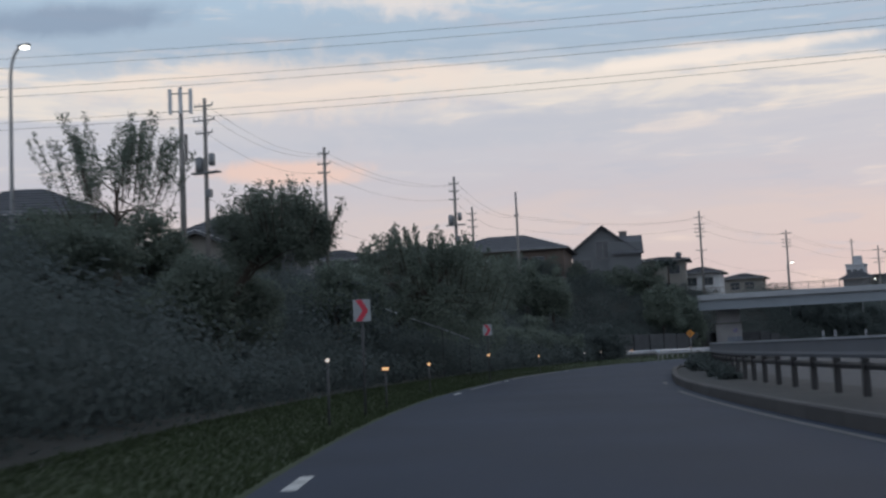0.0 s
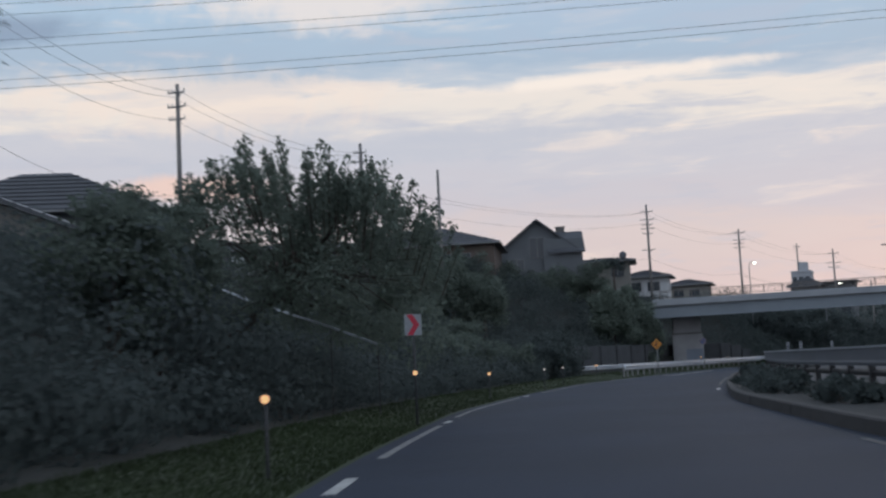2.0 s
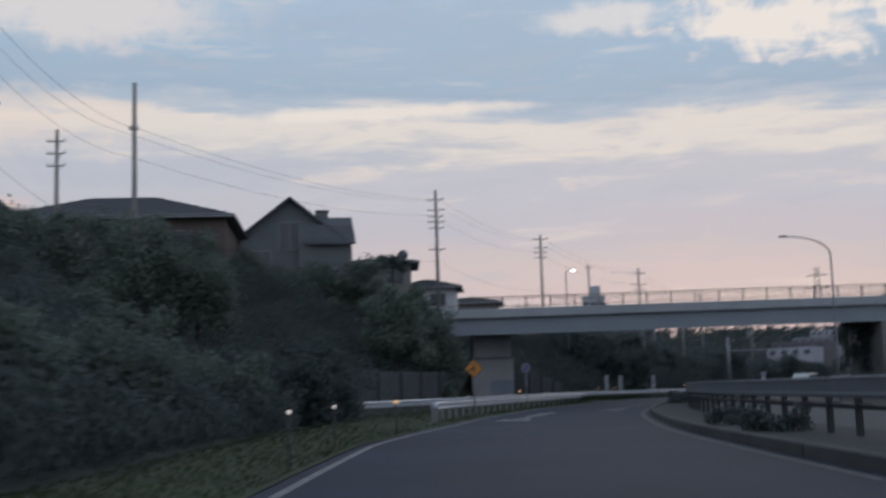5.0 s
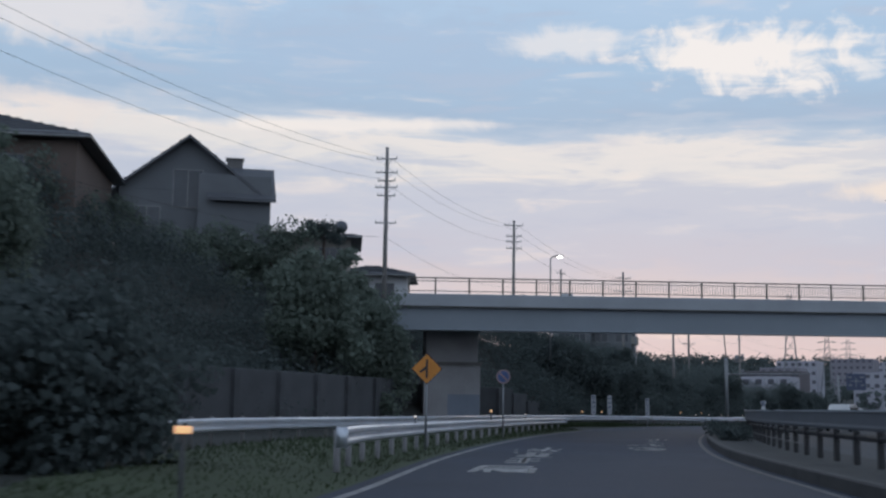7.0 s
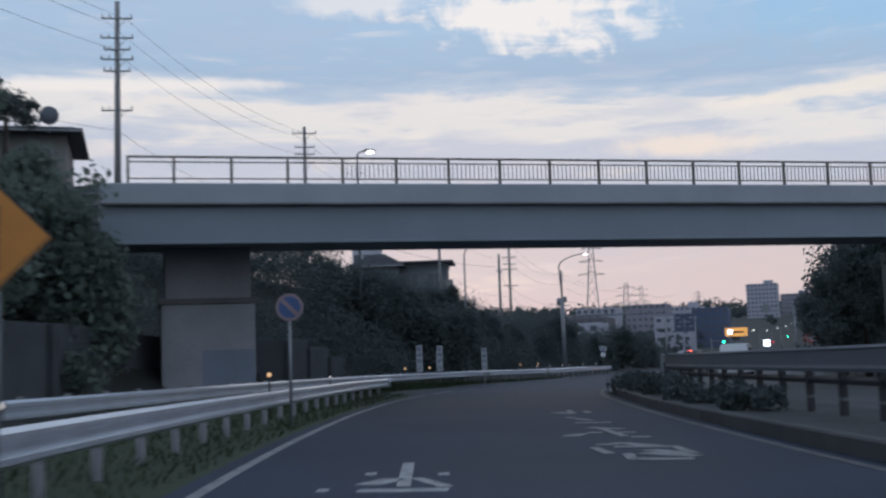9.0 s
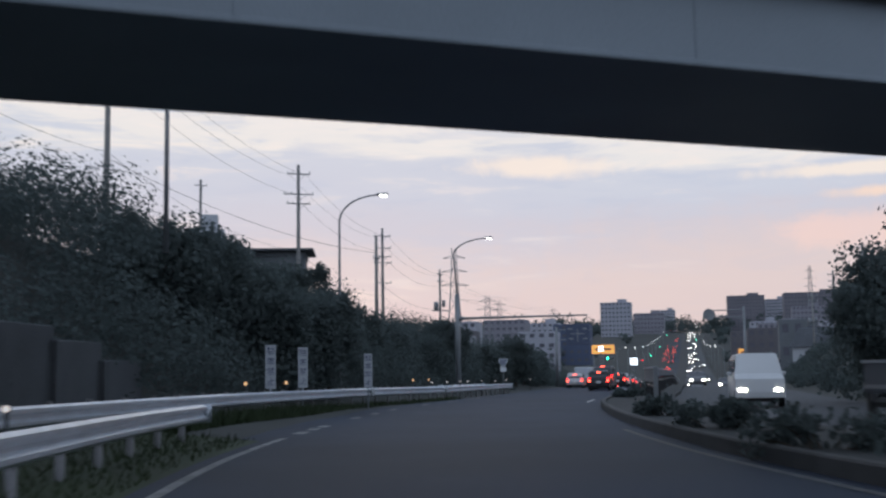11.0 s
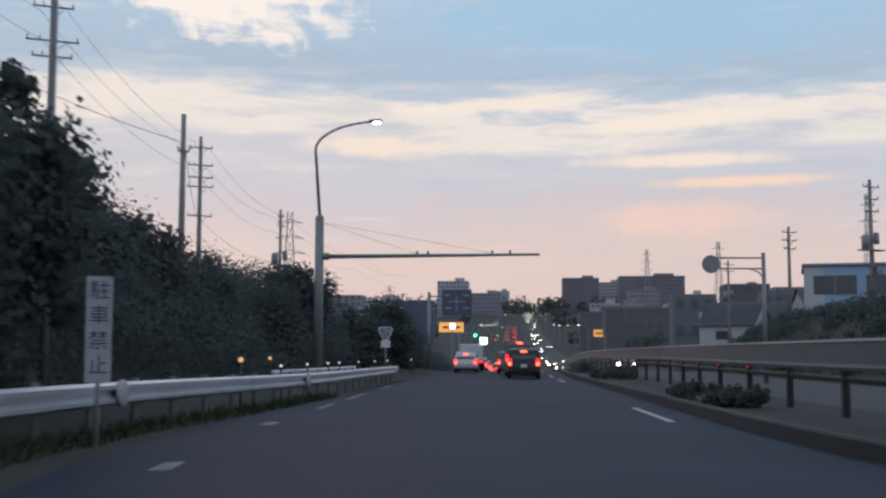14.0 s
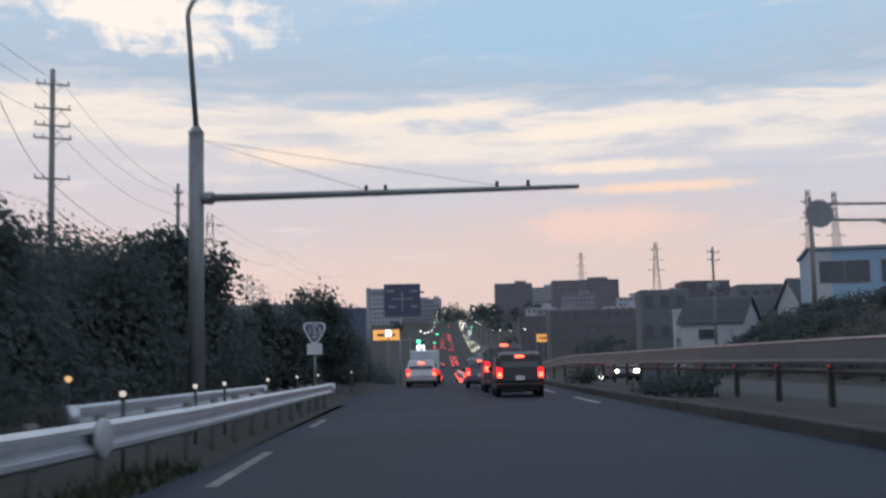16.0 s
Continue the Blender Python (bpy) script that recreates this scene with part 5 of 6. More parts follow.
def house(at, w, l, base, eave, ridge, wall, label, kind="hip", rows=((1.2,),), lit=None, over=0.7):
    """Heights count from the thing's own foot; windows: rows of heights."""
    host = thing("house", label, "house", at)
    body = Shape().box((0, 0, (eave + base) / 2), (w, l, eave - base), bevel=0.02)
    if kind == "gable":
        body.plate([(-w / 2, eave), (w / 2, eave), (0, ridge)], -l / 2, l / 2)
    part("wall", body, wall, host)
    r = part("roof", roof_gable(w, l, eave, ridge, over) if kind == "gable" else roof_hip(w, l, eave, ridge, over), TILE, host, "dark tiled roof")
    tile_rows(r, w, l, eave, ridge, over, kind == "hip")
    part("gutter", Shape().tube([(-w / 2 - over, -l / 2 - over - 0.05, eave - 0.0), (w / 2 + over, -l / 2 - over - 0.05, eave - 0.0)], 0.06, 6), FRAME, host) if kind == "hip" else None
    for zs in rows:
        z, *xs = zs
        for i, x in enumerate(xs):
            window(host, x, -l / 2, z, 1.5, 1.15, lit if i == 0 else None)
    part("band", Shape().box((0, -l / 2 - 0.03, base + (eave - base) * 0.5), (w + 0.04, 0.08, 0.12), bevel=0.01), FRAME, host)
    return host


# each stands on the bank and turns its front to the road below
g = house(pose(50.0, 157.5, 8.0, 0, 0, -18), 8.2, 8.5, -1.5, 6.3, 9.5, WALL_B, "grey gabled house with a chimney on the bank", "gable", ((4.6, -2.4), (1.6, -2.2, 0.6)))
wing = part("wing", Shape().box((2.85, -1.6, 3.0), (4.4, 6.6, 8.6), bevel=0.02), WALL_B, g)
part("wing_roof", Shape().loft([[(x, y, z) for y, z in ((-5.4, 5.6), (-1.6, 8.2), (2.2, 5.6), (2.2, 5.8), (-1.6, 8.4), (-5.4, 5.8))] for x in (1.2, 5.35)]), TILE, g, "dark tiled wing roof")
part("chimney", Shape().box((2.85, -1.2, 8.4), (1.0, 0.8, 1.1), bevel=0.04), CONCRETE_DARK, g, "square chimney")
part("chimney_cap", Shape().box((2.85, -1.2, 9.0), (1.16, 0.96, 0.1), bevel=0.02), CONCRETE_DARK, g)
window(g, 0.0, -4.25, 6.4, 1.7, 2.3)
window(g, 3.2, -4.9, 3.0, 1.4, 1.2)
house(pose(33.9, 147.5, 8.0, 0, 0, -22), 15.5, 11.0, -1.5, 5.55, 8.0, WALL_D, "dark house with a wide hipped tile roof on the bank", "hip", ((4.1, -1.5, 2.6, 4.6), (1.2, 2.0, 4.5)), WALL_C)
house(pose(-0.4, 90.5, 6.6, 0, 0, -8), 11.0, 8.6, -1.5, 2.9, 5.6, WALL_B, "grey-walled house with a hipped tile roof behind the trees", "hip", ((1.7, -2.0, 1.4, 3.8),))
shed = house(pose(-3.0, 83.0, 6.2, 0, 0, -4), 9.0, 6.0, -1.5, 1.7, 3.5, WALL_A, "low gabled house with pale bargeboards above the bank", "gable", ((0.8, -2.0, 1.8),))
for sgn in (-1, 1):
    part("bargeboard", Shape().box((sgn * 2.6, -3.64, 2.58), (5.75, 0.06, 0.24)), WHITE, shed, "pale bargeboard").matrix_basis = Matrix.Translation((sgn * 2.6, -3.64, 2.58)) @ Matrix.Rotation(sgn * math.atan(0.4), 4, "Y") @ Matrix.Translation((-sgn * 2.6, 3.64, -2.58))
house(pose(20.2, 139.5, 9.3, 0, 0, -18), 9.0, 6.4, -2.5, 3.7, 4.9, WALL_D, "low dark house with a hipped roof behind the trees", "hip", ((3.0, -1, 2.5),))
house(pose(61.3, 164.4, 8.0, 0, 0, -25), 6.6, 6.5, -1.5, 5.3, 6.1, WALL_A, "cream house with a low dark roof beside a utility pole", "hip", ((4.0, 1.8), (1.5, 0.5)), None, 0.8)
house(pose(70.3, 171.5, 8.0, 0, 0, -30), 6.0, 6.0, -1.5, 3.8, 5.0, WALL_C, "pale house with a tiled roof beside the bridge end", "hip", ((2.6, -1.2, 1.2),))
house(pose(86.8, 192.0, 8.0, 0, 0, -32), 6.6, 6.0, -1.5, 4.0, 5.1, WALL_A, "small house with a tiled roof beyond the bridge", "hip", ((2.8, -1.2, 1.2),))
house(pose(10.2, 123.0, 8.0, 0, 0, -12), 7.4, 6.5, -1.5, 3.1, 4.5, WALL_B, "grey house with a tiled roof and a bright window", "hip", ((2.2, 2.6, 0.6),), WALL_C)
house(pose(-14.0, 84.0, 7.0, 0, 0, -5), 10.0, 8.0, -1.5, 4.1, 6.4, WALL_D, "dark house with a tiled roof above the bank", "hip", ((3.6, 0.0, 2.5),))


def dish(x, y, z):
    host = thing("satellite_dish", "dark round satellite dish on a short mast above a roof", "satellite dish", pose(x, y, z, 0, 0, -15))
    part("mast", Shape().tube([(0, 0.08, -0.9), (0, 0.08, 0.0)], 0.03, 8), STEEL, host)
    rings = [[(0.46 * q * math.cos(a), -0.02 + 0.12 * q * q + e, 0.46 * q * math.sin(a)) for a in (2 * math.pi * k / 20 for k in range(20))] for q, e in ((0.05, 0.03), (0.5, 0.03), (0.96, 0.03), (1.0, 0.0), (0.96, -0.01), (0.5, 0.0), (0.05, 0.0))]
    part("bowl", Shape().loft(rings), BAND, host, "shallow dark bowl", True)
    part("feed_arm", Shape().tube([(0, -0.02, -0.4), (0, -0.4, -0.12)], 0.015, 6), STEEL, host)
    return host


dish(61.6, 158.9, 13.9)


def flat_block(at, w, l, h, wall, label, floors=2, bays=3, tank=False):
    host = thing("building", label, "building", at)
    part("wall", Shape().box((0, 0, h / 2 - 1), (w, l, h + 2), bevel=0.03), wall, host)
    part("parapet", Shape().box((0, 0, h + 0.2), (w + 0.2, l + 0.2, 0.4), bevel=0.04), wall, host)
    for f in range(floors):
        z = h * (f + 0.55) / floors
        for b in range(bays):
            window(host, (b + 0.5 - bays / 2) * w / bays, -l / 2, z, w / bays * 0.6, h / floors * 0.45)
        part("balcony", Shape().box((w * 0.0, -l / 2 - 0.45, h * f / floors + 0.45), (w * 0.98, 0.9, 0.9), bevel=0.03), wall, host) if floors > 1 and f else None
    if tank:
        part("roof_house", Shape().box((w * 0.1, 0, h + 1.1), (w * 0.45, l * 0.4, 1.9), bevel=0.03), wall, host)
    return host


flat_block(pose(123.6, 218.5, 9.0, 0, 0, -38), 3.4, 5.0, 6.4, WALL_E, "white flat-roofed house with a roof room", 2, 3, True)
flats = flat_block(pose(124.4, 208.6, 6.0, 0, 0, -43), 5.4, 5.0, 6.4, WALL_B, "grey flats with a jutting roof slab on the bank", 2, 2)
part("roof_slab", Shape().box((0.2, -0.2, 6.95), (6.6, 6.4, 0.22), bevel=0.03), TILE, flats, "dark jutting roof slab")
part("side_balcony", Shape().box((2.95, -1.6, 4.4), (0.8, 2.2, 1.0), bevel=0.03), WALL_A, flats)
house(pose(118.6, 209.6, 7.0, 0, 0, -43), 4.8, 3.4, -1.5, 5.4, 7.0, WALL_B, "dark house with a tiled roof among the bank's shrubs", "hip", ((3.6, -1.0, 1.0),))


# the blue and white works beyond the opposite road
def works():
    host = thing("building", "white and blue flat building with broad windows above a green slope", "building", pose(201.5, 185.5, 0.0, 0, 0, -72))
    w, l, h = 22.0, 12.0, 10.6
    part("wall", Shape().box((w / 2, l / 2, h / 2), (w, l, h), bevel=0.05), PALE_BLUE, host, "pale blue cladding")
    part("corner_panel", Shape().box((0.9, -0.02, h / 2), (2.0, 0.1, h - 0.3), bevel=0.02), WALL_E, host, "white corner panel")
    part("cornice", Shape().box((w / 2, l / 2, h + 0.1), (w + 0.5, l + 0.5, 0.3), bevel=0.05), PATCH, host, "grey-blue roof edge")
    for k in range(4):
        window(host, 3.0 + k * 5.2, 0.0, h - 2.0, 4.2, 1.9)
    return host


works()
def gabled(x, y, yaw, w, l, e, r, wall=WALL_E, label="white house with a steep dark gable roof"):
    host = house(pose(x, y, 0.5, 0, 0, yaw), w, l, -1.0, e, r, wall, label, "gable", ((3.4, 0.6), (1.2, 0.6)), None, 0.3)
    f = part("window", Shape().box((-w / 2 - 0.03, 0.4, 3.2), (0.08, 1.9, 1.1), bevel=0.01), FRAME, host)
    part("pane", Shape().box((-w / 2 - 0.08, 0.4, 3.2), (0.02, 1.75, 0.95)), GLASS, f)


gabled(215.0, 198.2, -2, 5.4, 6.6, 4.5, 6.9)
gabled(224.6, 190.3, -136, 5.2, 7.0, 6.2, 8.9)
gabled(230.0, 199.0, -20, 6.0, 7.5, 5.4, 7.6, WALL_B, "dark house with a steep gable roof")
flat_block(pose(226.5, 206.0, 0.5, 0, 0, -66), 2.6, 4.0, 6.0, WALL_E, "white narrow block beside the houses", 2, 1)


# ---- the far town ----
def far_block(x, y, top, w, wall, label, deep=0.7, floors=0, bays=0, yaw=-60.0, roof=True):
    s, d = locate(np.array([float(x)]), np.array([float(y)]))
    z = float(ground_height(s, d)[0])
    host = thing("building", label, "building", pose(x, y, z, 0, 0, yaw))
    h = top - z
    l = w * deep
    part("wall", Shape().box((0, l / 2, h / 2 - 2), (w, l, h + 4), bevel=0.1), wall, host)
    floors, bays = floors or max(2, int(h / 3.0)), bays or max(3, int(w / 2.6))
    pane = Shape().box((0, 0, 0), (w / bays * 0.5, 0.12, h / floors * 0.38)).mesh("window", FAR_GLASS)
    for f in range(floors):
        for b in range(bays):
            o = part("window", pane, FAR_GLASS, host)
            o.matrix_basis = pose((b + 0.5 - bays / 2) * w / bays, -0.03, h * (f + 0.6) / floors)
    if roof:
        part("roof_house", Shape().box((w * 0.2, l * 0.5, h + 1.2), (w * 0.3, l * 0.4, 2.6), bevel=0.05), wall, host)
    return host


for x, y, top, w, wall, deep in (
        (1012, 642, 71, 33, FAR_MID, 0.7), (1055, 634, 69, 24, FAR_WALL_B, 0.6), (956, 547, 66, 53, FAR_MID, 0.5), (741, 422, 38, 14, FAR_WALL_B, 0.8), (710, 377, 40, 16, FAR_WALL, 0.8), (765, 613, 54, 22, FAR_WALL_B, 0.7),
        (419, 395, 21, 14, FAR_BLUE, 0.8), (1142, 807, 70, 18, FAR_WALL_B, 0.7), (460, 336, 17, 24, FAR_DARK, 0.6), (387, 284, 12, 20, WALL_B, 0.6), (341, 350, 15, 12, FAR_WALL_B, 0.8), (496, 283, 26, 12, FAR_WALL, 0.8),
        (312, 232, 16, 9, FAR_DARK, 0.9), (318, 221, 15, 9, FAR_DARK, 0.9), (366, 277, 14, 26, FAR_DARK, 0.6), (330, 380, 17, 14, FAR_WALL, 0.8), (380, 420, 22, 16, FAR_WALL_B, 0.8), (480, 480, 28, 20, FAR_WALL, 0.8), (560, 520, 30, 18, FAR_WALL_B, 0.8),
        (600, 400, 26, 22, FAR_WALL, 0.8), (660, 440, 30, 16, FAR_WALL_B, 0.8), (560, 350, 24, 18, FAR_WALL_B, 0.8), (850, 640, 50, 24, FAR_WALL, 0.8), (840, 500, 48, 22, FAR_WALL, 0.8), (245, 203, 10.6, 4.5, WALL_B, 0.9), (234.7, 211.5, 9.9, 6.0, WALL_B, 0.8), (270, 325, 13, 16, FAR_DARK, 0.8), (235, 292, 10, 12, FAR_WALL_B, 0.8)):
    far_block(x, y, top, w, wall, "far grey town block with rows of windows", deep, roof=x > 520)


def pylon(x, y, top, label="far lattice power pylon", half=3.2):
    s, d = locate(np.array([float(x)]), np.array([float(y)]))
    z = float(ground_height(s, d)[0])
    h = top - z
    host = thing("pylon", label, "pylon", pose(x, y, z, 0, 0, -50))
    t = 0.07 + h * 0.001
    leg = lambda a, q: (a[0] * half * (1 - q) ** 1.3 + a[0] * 0.65 * q, a[1] * half * (1 - q) ** 1.3 + a[1] * 0.65 * q, h * q)
    corners = ((-1, -1), (1, -1), (1, 1), (-1, 1))
    for a in corners:
        part("leg", Shape().tube([leg(a, q) for q in (0, 0.3, 0.6, 0.85, 1)], t, 5), STEEL, host)
    lace = Shape()
    for i in range(10):
        q0, q1 = i / 10, (i + 1) / 10
        for k in range(4):
            lace.tube([leg(corners[k], q0), leg(corners[(k + 1) % 4], q1)], t * 0.5, 4, False)
            lace.tube([leg(corners[(k + 1) % 4], q0), leg(corners[k], q1)], t * 0.5, 4, False)
    part("lacing", lace, STEEL, host)
    for q, l in ((0.70, 4.4), (0.81, 3.9), (0.92, 3.4)):
        part("crossarm", Shape().tube([(-l, 0, h * q), (0, 0, h * q + 0.9), (l, 0, h * q)], t * 0.9, 5), STEEL, host)
        part("crossarm", Shape().tube([(-l, 0, h * q), (l, 0, h * q)], t * 0.7, 5), STEEL, host)
    return host


for x, y, top in ((317.7, 363.0, 40.5), (579.0, 277.0, 69.0), (599.0, 271.0, 70.0), (845.0, 500.0, 77.0), (654.0, 372.0, 60.0), (503.0, 502.0, 39.5), (370.0, 395.0, 30.0), (700.0, 620.0, 48.0)):
    pylon(x, y, top)


def antenna_mast():
    z = bank_z(-3.8, 75.5)
    host = thing("antenna_mast", "tall phone mast with panel antennas on the bank", "mast", pose(-3.8, 75.5, z, 0, 0, -10))
    h = 18.2 - z
    part("pole", Shape().tube([(0, 0, -0.5), (0, 0, h * 0.5), (0, 0, h)], [0.2, 0.17, 0.1], 12), POLE, host, smooth=True)
    part("side_pole", Shape().tube([(0.27, 0, h - 4.6), (0.27, 0, h - 2.9)], 0.1, 8), POLE, host)
    for x in (-0.62, 0.0, 0.62):
        p = part("panel_antenna", Shape().box((x, -0.1, h - 0.9), (0.22, 0.14, 1.55), bevel=0.03), WHITE, host, "pale panel antenna")
        part("bracket", Shape().box((x / 2, -0.05, h - 0.4), (abs(x) + 0.1, 0.06, 0.06)), STEEL, host)
        part("bracket", Shape().box((x / 2, -0.05, h - 1.5), (abs(x) + 0.1, 0.06, 0.06)), STEEL, host)
    return host


antenna_mast()


# ---- wires ----
def cable(pts, sag, r, label="thin dark overhead cable"):
    run = [Vector(pts[0])]
    for a, b in zip(pts, pts[1:]):
        a, b = Vector(a), Vector(b)
        run += [a.lerp(b, k / 12) - Vector((0, 0, sag * 4 * (k / 12) * (1 - k / 12))) for k in range(1, 13)]
    ob = new("cable", Shape().tube(run, r, 5).mesh("cable", WIRE))
    return tagged(ob, label, "cable", "overhead cables")


for z in (34.7, 35.6, 38.9, 39.9, 42.6, 43.8):
    lean = (z - 34.7) * 0.1
    cable([(-139.5, 214.6, z + 3 + lean), (-31.1, 171.6, z + 0.3 + lean), (77.1, 128.6, z - 0.2 - lean), (290.0, 44.0, z + 2)], 0.6, 0.024, "high power line across the sky")
tops = [(-2.4, 76.8, 17.2), (6.4, 93.4, 17.1), (20.5, 112.9, 17.5), (29.73, 125.3, 15.8), (64.9, 158.5, 19.0), (85.6, 173.4, 17.9), (111.0, 189.5, 16.2), (132.5, 202.9, 14.6), (151.9, 213.7, 12.8), (190.0, 236.0, 13.0), (240.0, 266.0, 15.0)]
for off, dz in ((-0.6, 0.0), (0.6, 0.0), (0.5, -1.3), (0.0, -5.6)):
    cable([(x - 0.4 * off, y + 0.9 * off, z + dz) for x, y, z in tops], 0.9, 0.009)
cable([(113.6, 184.0, 10.6), (132.5, 202.9, 10.0), (151.9, 213.7, 9.0), (190.0, 236.0, 9.0)], 0.8, 0.013)
cable([(85.6, 173.4, 12.0), (113.6, 184.0, 10.2)], 0.8, 0.013)

# ---- vehicles ----
def paint(name, colour, rough=0.28, metal=0.3):
    return mat(name, colour, rough, metal, vary=0.06, scale=0.8, grain=60, bump=0.0)


CAR_BLACK = paint("black_car_paint", (0.02, 0.02, 0.022))
CAR_SILVER = paint("silver_car_paint", (0.42, 0.42, 0.43), 0.3, 0.6)
CAR_WHITE = paint("white_car_paint", (0.6, 0.6, 0.6), 0.3, 0.0)
CAR_GREY = paint("grey_car_paint", (0.12, 0.12, 0.13), 0.3, 0.5)
RUBBER = mat("tyre_rubber", (0.02, 0.02, 0.02), 0.9, vary=0.2, bump=0.2)
TRIM = mat("black_trim", (0.025, 0.025, 0.025), 0.6, vary=0.2, bump=0.1)


def car(at, body, label, w=1.72, l=4.1, h=1.5, lit="rear", style="hatch"):
    """Points along +y; its tail is at y = 0."""
    host = thing("car", label, "car", at, "cars on the road")
    hw = w / 2
    if style == "van":
        side = [(0.0, 0.35), (0.0, 1.0), (0.06, h * 0.93), (0.25, h), (l - 1.2, h), (l - 0.55, h * 0.62), (l - 0.1, h * 0.52), (l, 0.55), (l, 0.35)]
        wins = (0.10, h * 0.92, h * 0.60, l - 1.0, l - 0.6)
    else:
        side = [(0.05, 0.32), (0.0, 0.6), (0.08, h * 0.62), (0.32, h * 0.93), (0.75, h), (l * 0.52, h * 0.99), (l * 0.73, h * 0.66), (l - 0.25, h * 0.53), (l, 0.5), (l - 0.03, 0.3)]
        wins = (0.36, h * 0.9, h * 0.65, l * 0.5, l * 0.7)
    rings = []
    for x, k in ((-hw, 0.86), (-hw * 0.985, 0.97), (-hw * 0.82, 1.0), (hw * 0.82, 1.0), (hw * 0.985, 0.97), (hw, 0.86)):
        ring = []
        for y, z in side:
            tuck = 1 - 0.16 * max(0, (z - h * 0.6) / (h * 0.4))
            yy = l / 2 + (y - l / 2) * (0.97 if k < 0.9 else 1.0)
            ring.append((x * tuck, yy, 0.3 + (z - 0.3) * (k if z > h * 0.6 else 1)))
        rings.append(ring)
    part("body", Shape().loft(rings), body, host, smooth=False)
    y0, zt, zb, y1, y2 = wins
    ym = (y0 + 0.0)
    part("rear_window", Shape().add([(-hw * 0.72, y0 - 0.06, zt - 0.02), (hw * 0.72, y0 - 0.06, zt - 0.02), (hw * 0.8, y0 - (0.27 if style != "van" else 0.1), zb), (-hw * 0.8, y0 - (0.27 if style != "van" else 0.1), zb),
                                     (-hw * 0.72, y0, zt - 0.06), (hw * 0.72, y0, zt - 0.06), (hw * 0.8, y0 - 0.05, zb - 0.03), (-hw * 0.8, y0 - 0.05, zb - 0.03)],
                                    [(0, 1, 2, 3), (7, 6, 5, 4), (0, 4, 5, 1), (1, 5, 6, 2), (2, 6, 7, 3), (3, 7, 4, 0)]), GLASS, host, "dark rear window")
    for sx in (-1, 1):
        part("side_window", Shape().box((sx * hw * 0.93, (y0 + y1) / 2 + 0.2, (zt + zb) / 2), (0.06, (y1 - y0) * 0.9, (zt - zb) * 0.8), bevel=0.02), GLASS, host)
        part("mirror", Shape().box((sx * (hw + 0.1), l * 0.66, h * 0.62), (0.2, 0.1, 0.14), bevel=0.04), body, host)
        part("tail_light", Shape().box((sx * hw * 0.86, 0.045, h * 0.53), (w * 0.11, 0.1, h * 0.22), bevel=0.03), TAIL if lit == "rear" else RED, host, "red tail light")
        part("head_light", Shape().box((sx * hw * 0.72, l - 0.07, 0.62), (0.3, 0.16, 0.15), bevel=0.04), HEAD if lit == "front" else WHITE, host)
        for yy in (0.72, l - 0.75):
            wheel = part("wheel", Shape().tube([(sx * (hw - 0.19), yy, 0.31), (sx * (hw + 0.0), yy, 0.31)], 0.31, 18), RUBBER, host, "black tyre")
            part("rim", Shape().tube([(sx * (hw - 0.01), yy, 0.31), (sx * (hw + 0.015), yy, 0.31)], 0.19, 14), STEEL, wheel)
    if lit == "rear":
        for sx in (-1, 1):
            part("brake_light", Shape().box((sx * hw * 0.86, -0.01, h * 0.49), (w * 0.085, 0.03, h * 0.10), bevel=0.01), TAIL_HOT, host, "bright brake light")
        part("high_brake_light", Shape().box((0, y0 - 0.13, zt - 0.02 if style != "van" else h - 0.05), (0.32, 0.06, 0.075), bevel=0.01), TAIL_HOT, host, "bright upper brake light")
    part("number_plate", Shape().box((0, -0.012, h * 0.42), (0.33, 0.02, 0.165), bevel=0.005), WHITE, host, "plain white plate")
    part("rear_bumper", Shape().box((0, 0.06, 0.42), (w * 0.97, 0.22, 0.22), bevel=0.06), body, host)
    part("lower_trim", Shape().box((0, 0.07, 0.28), (w * 0.8, 0.16, 0.09), bevel=0.02), TRIM, host)
    part("underbody", Shape().box((0, l / 2, 0.26), (w * 0.8, l * 0.86, 0.12), bevel=0.02), TRIM, host)
    return host


def box_truck(at, label):
    host = thing("truck", label, "truck", at, "cars on the road")
    part("cargo_box", Shape().box((0, 2.3, 1.4), (1.8, 4.4, 1.5), bevel=0.04), CAR_WHITE, host, "pale cargo box")
    part("cab", Shape().box((0, 5.4, 1.25), (1.7, 1.6, 1.5), bevel=0.15), CAR_WHITE, host)
    part("chassis", Shape().box((0, 3.0, 0.7), (1.2, 6.0, 0.25), bevel=0.02), TRIM, host)
    for sx in (-1, 1):
        part("tail_light", Shape().box((sx * 0.8, 0.02, 0.75), (0.3, 0.08, 0.14), bevel=0.02), TAIL, host, "red tail light")
        for yy in (1.2, 5.3):
            part("wheel", Shape().tube([(sx * 0.72, yy, 0.38), (sx * 0.98, yy, 0.38)], 0.38, 16), RUBBER, host, "black tyre")
    part("door_frame", Shape().box((0, 0.06, 1.4), (1.7, 0.06, 1.4), bevel=0.02), ZINC, host)
    return host


def queue(s, d):
    return on_road(s, d, 0.0)


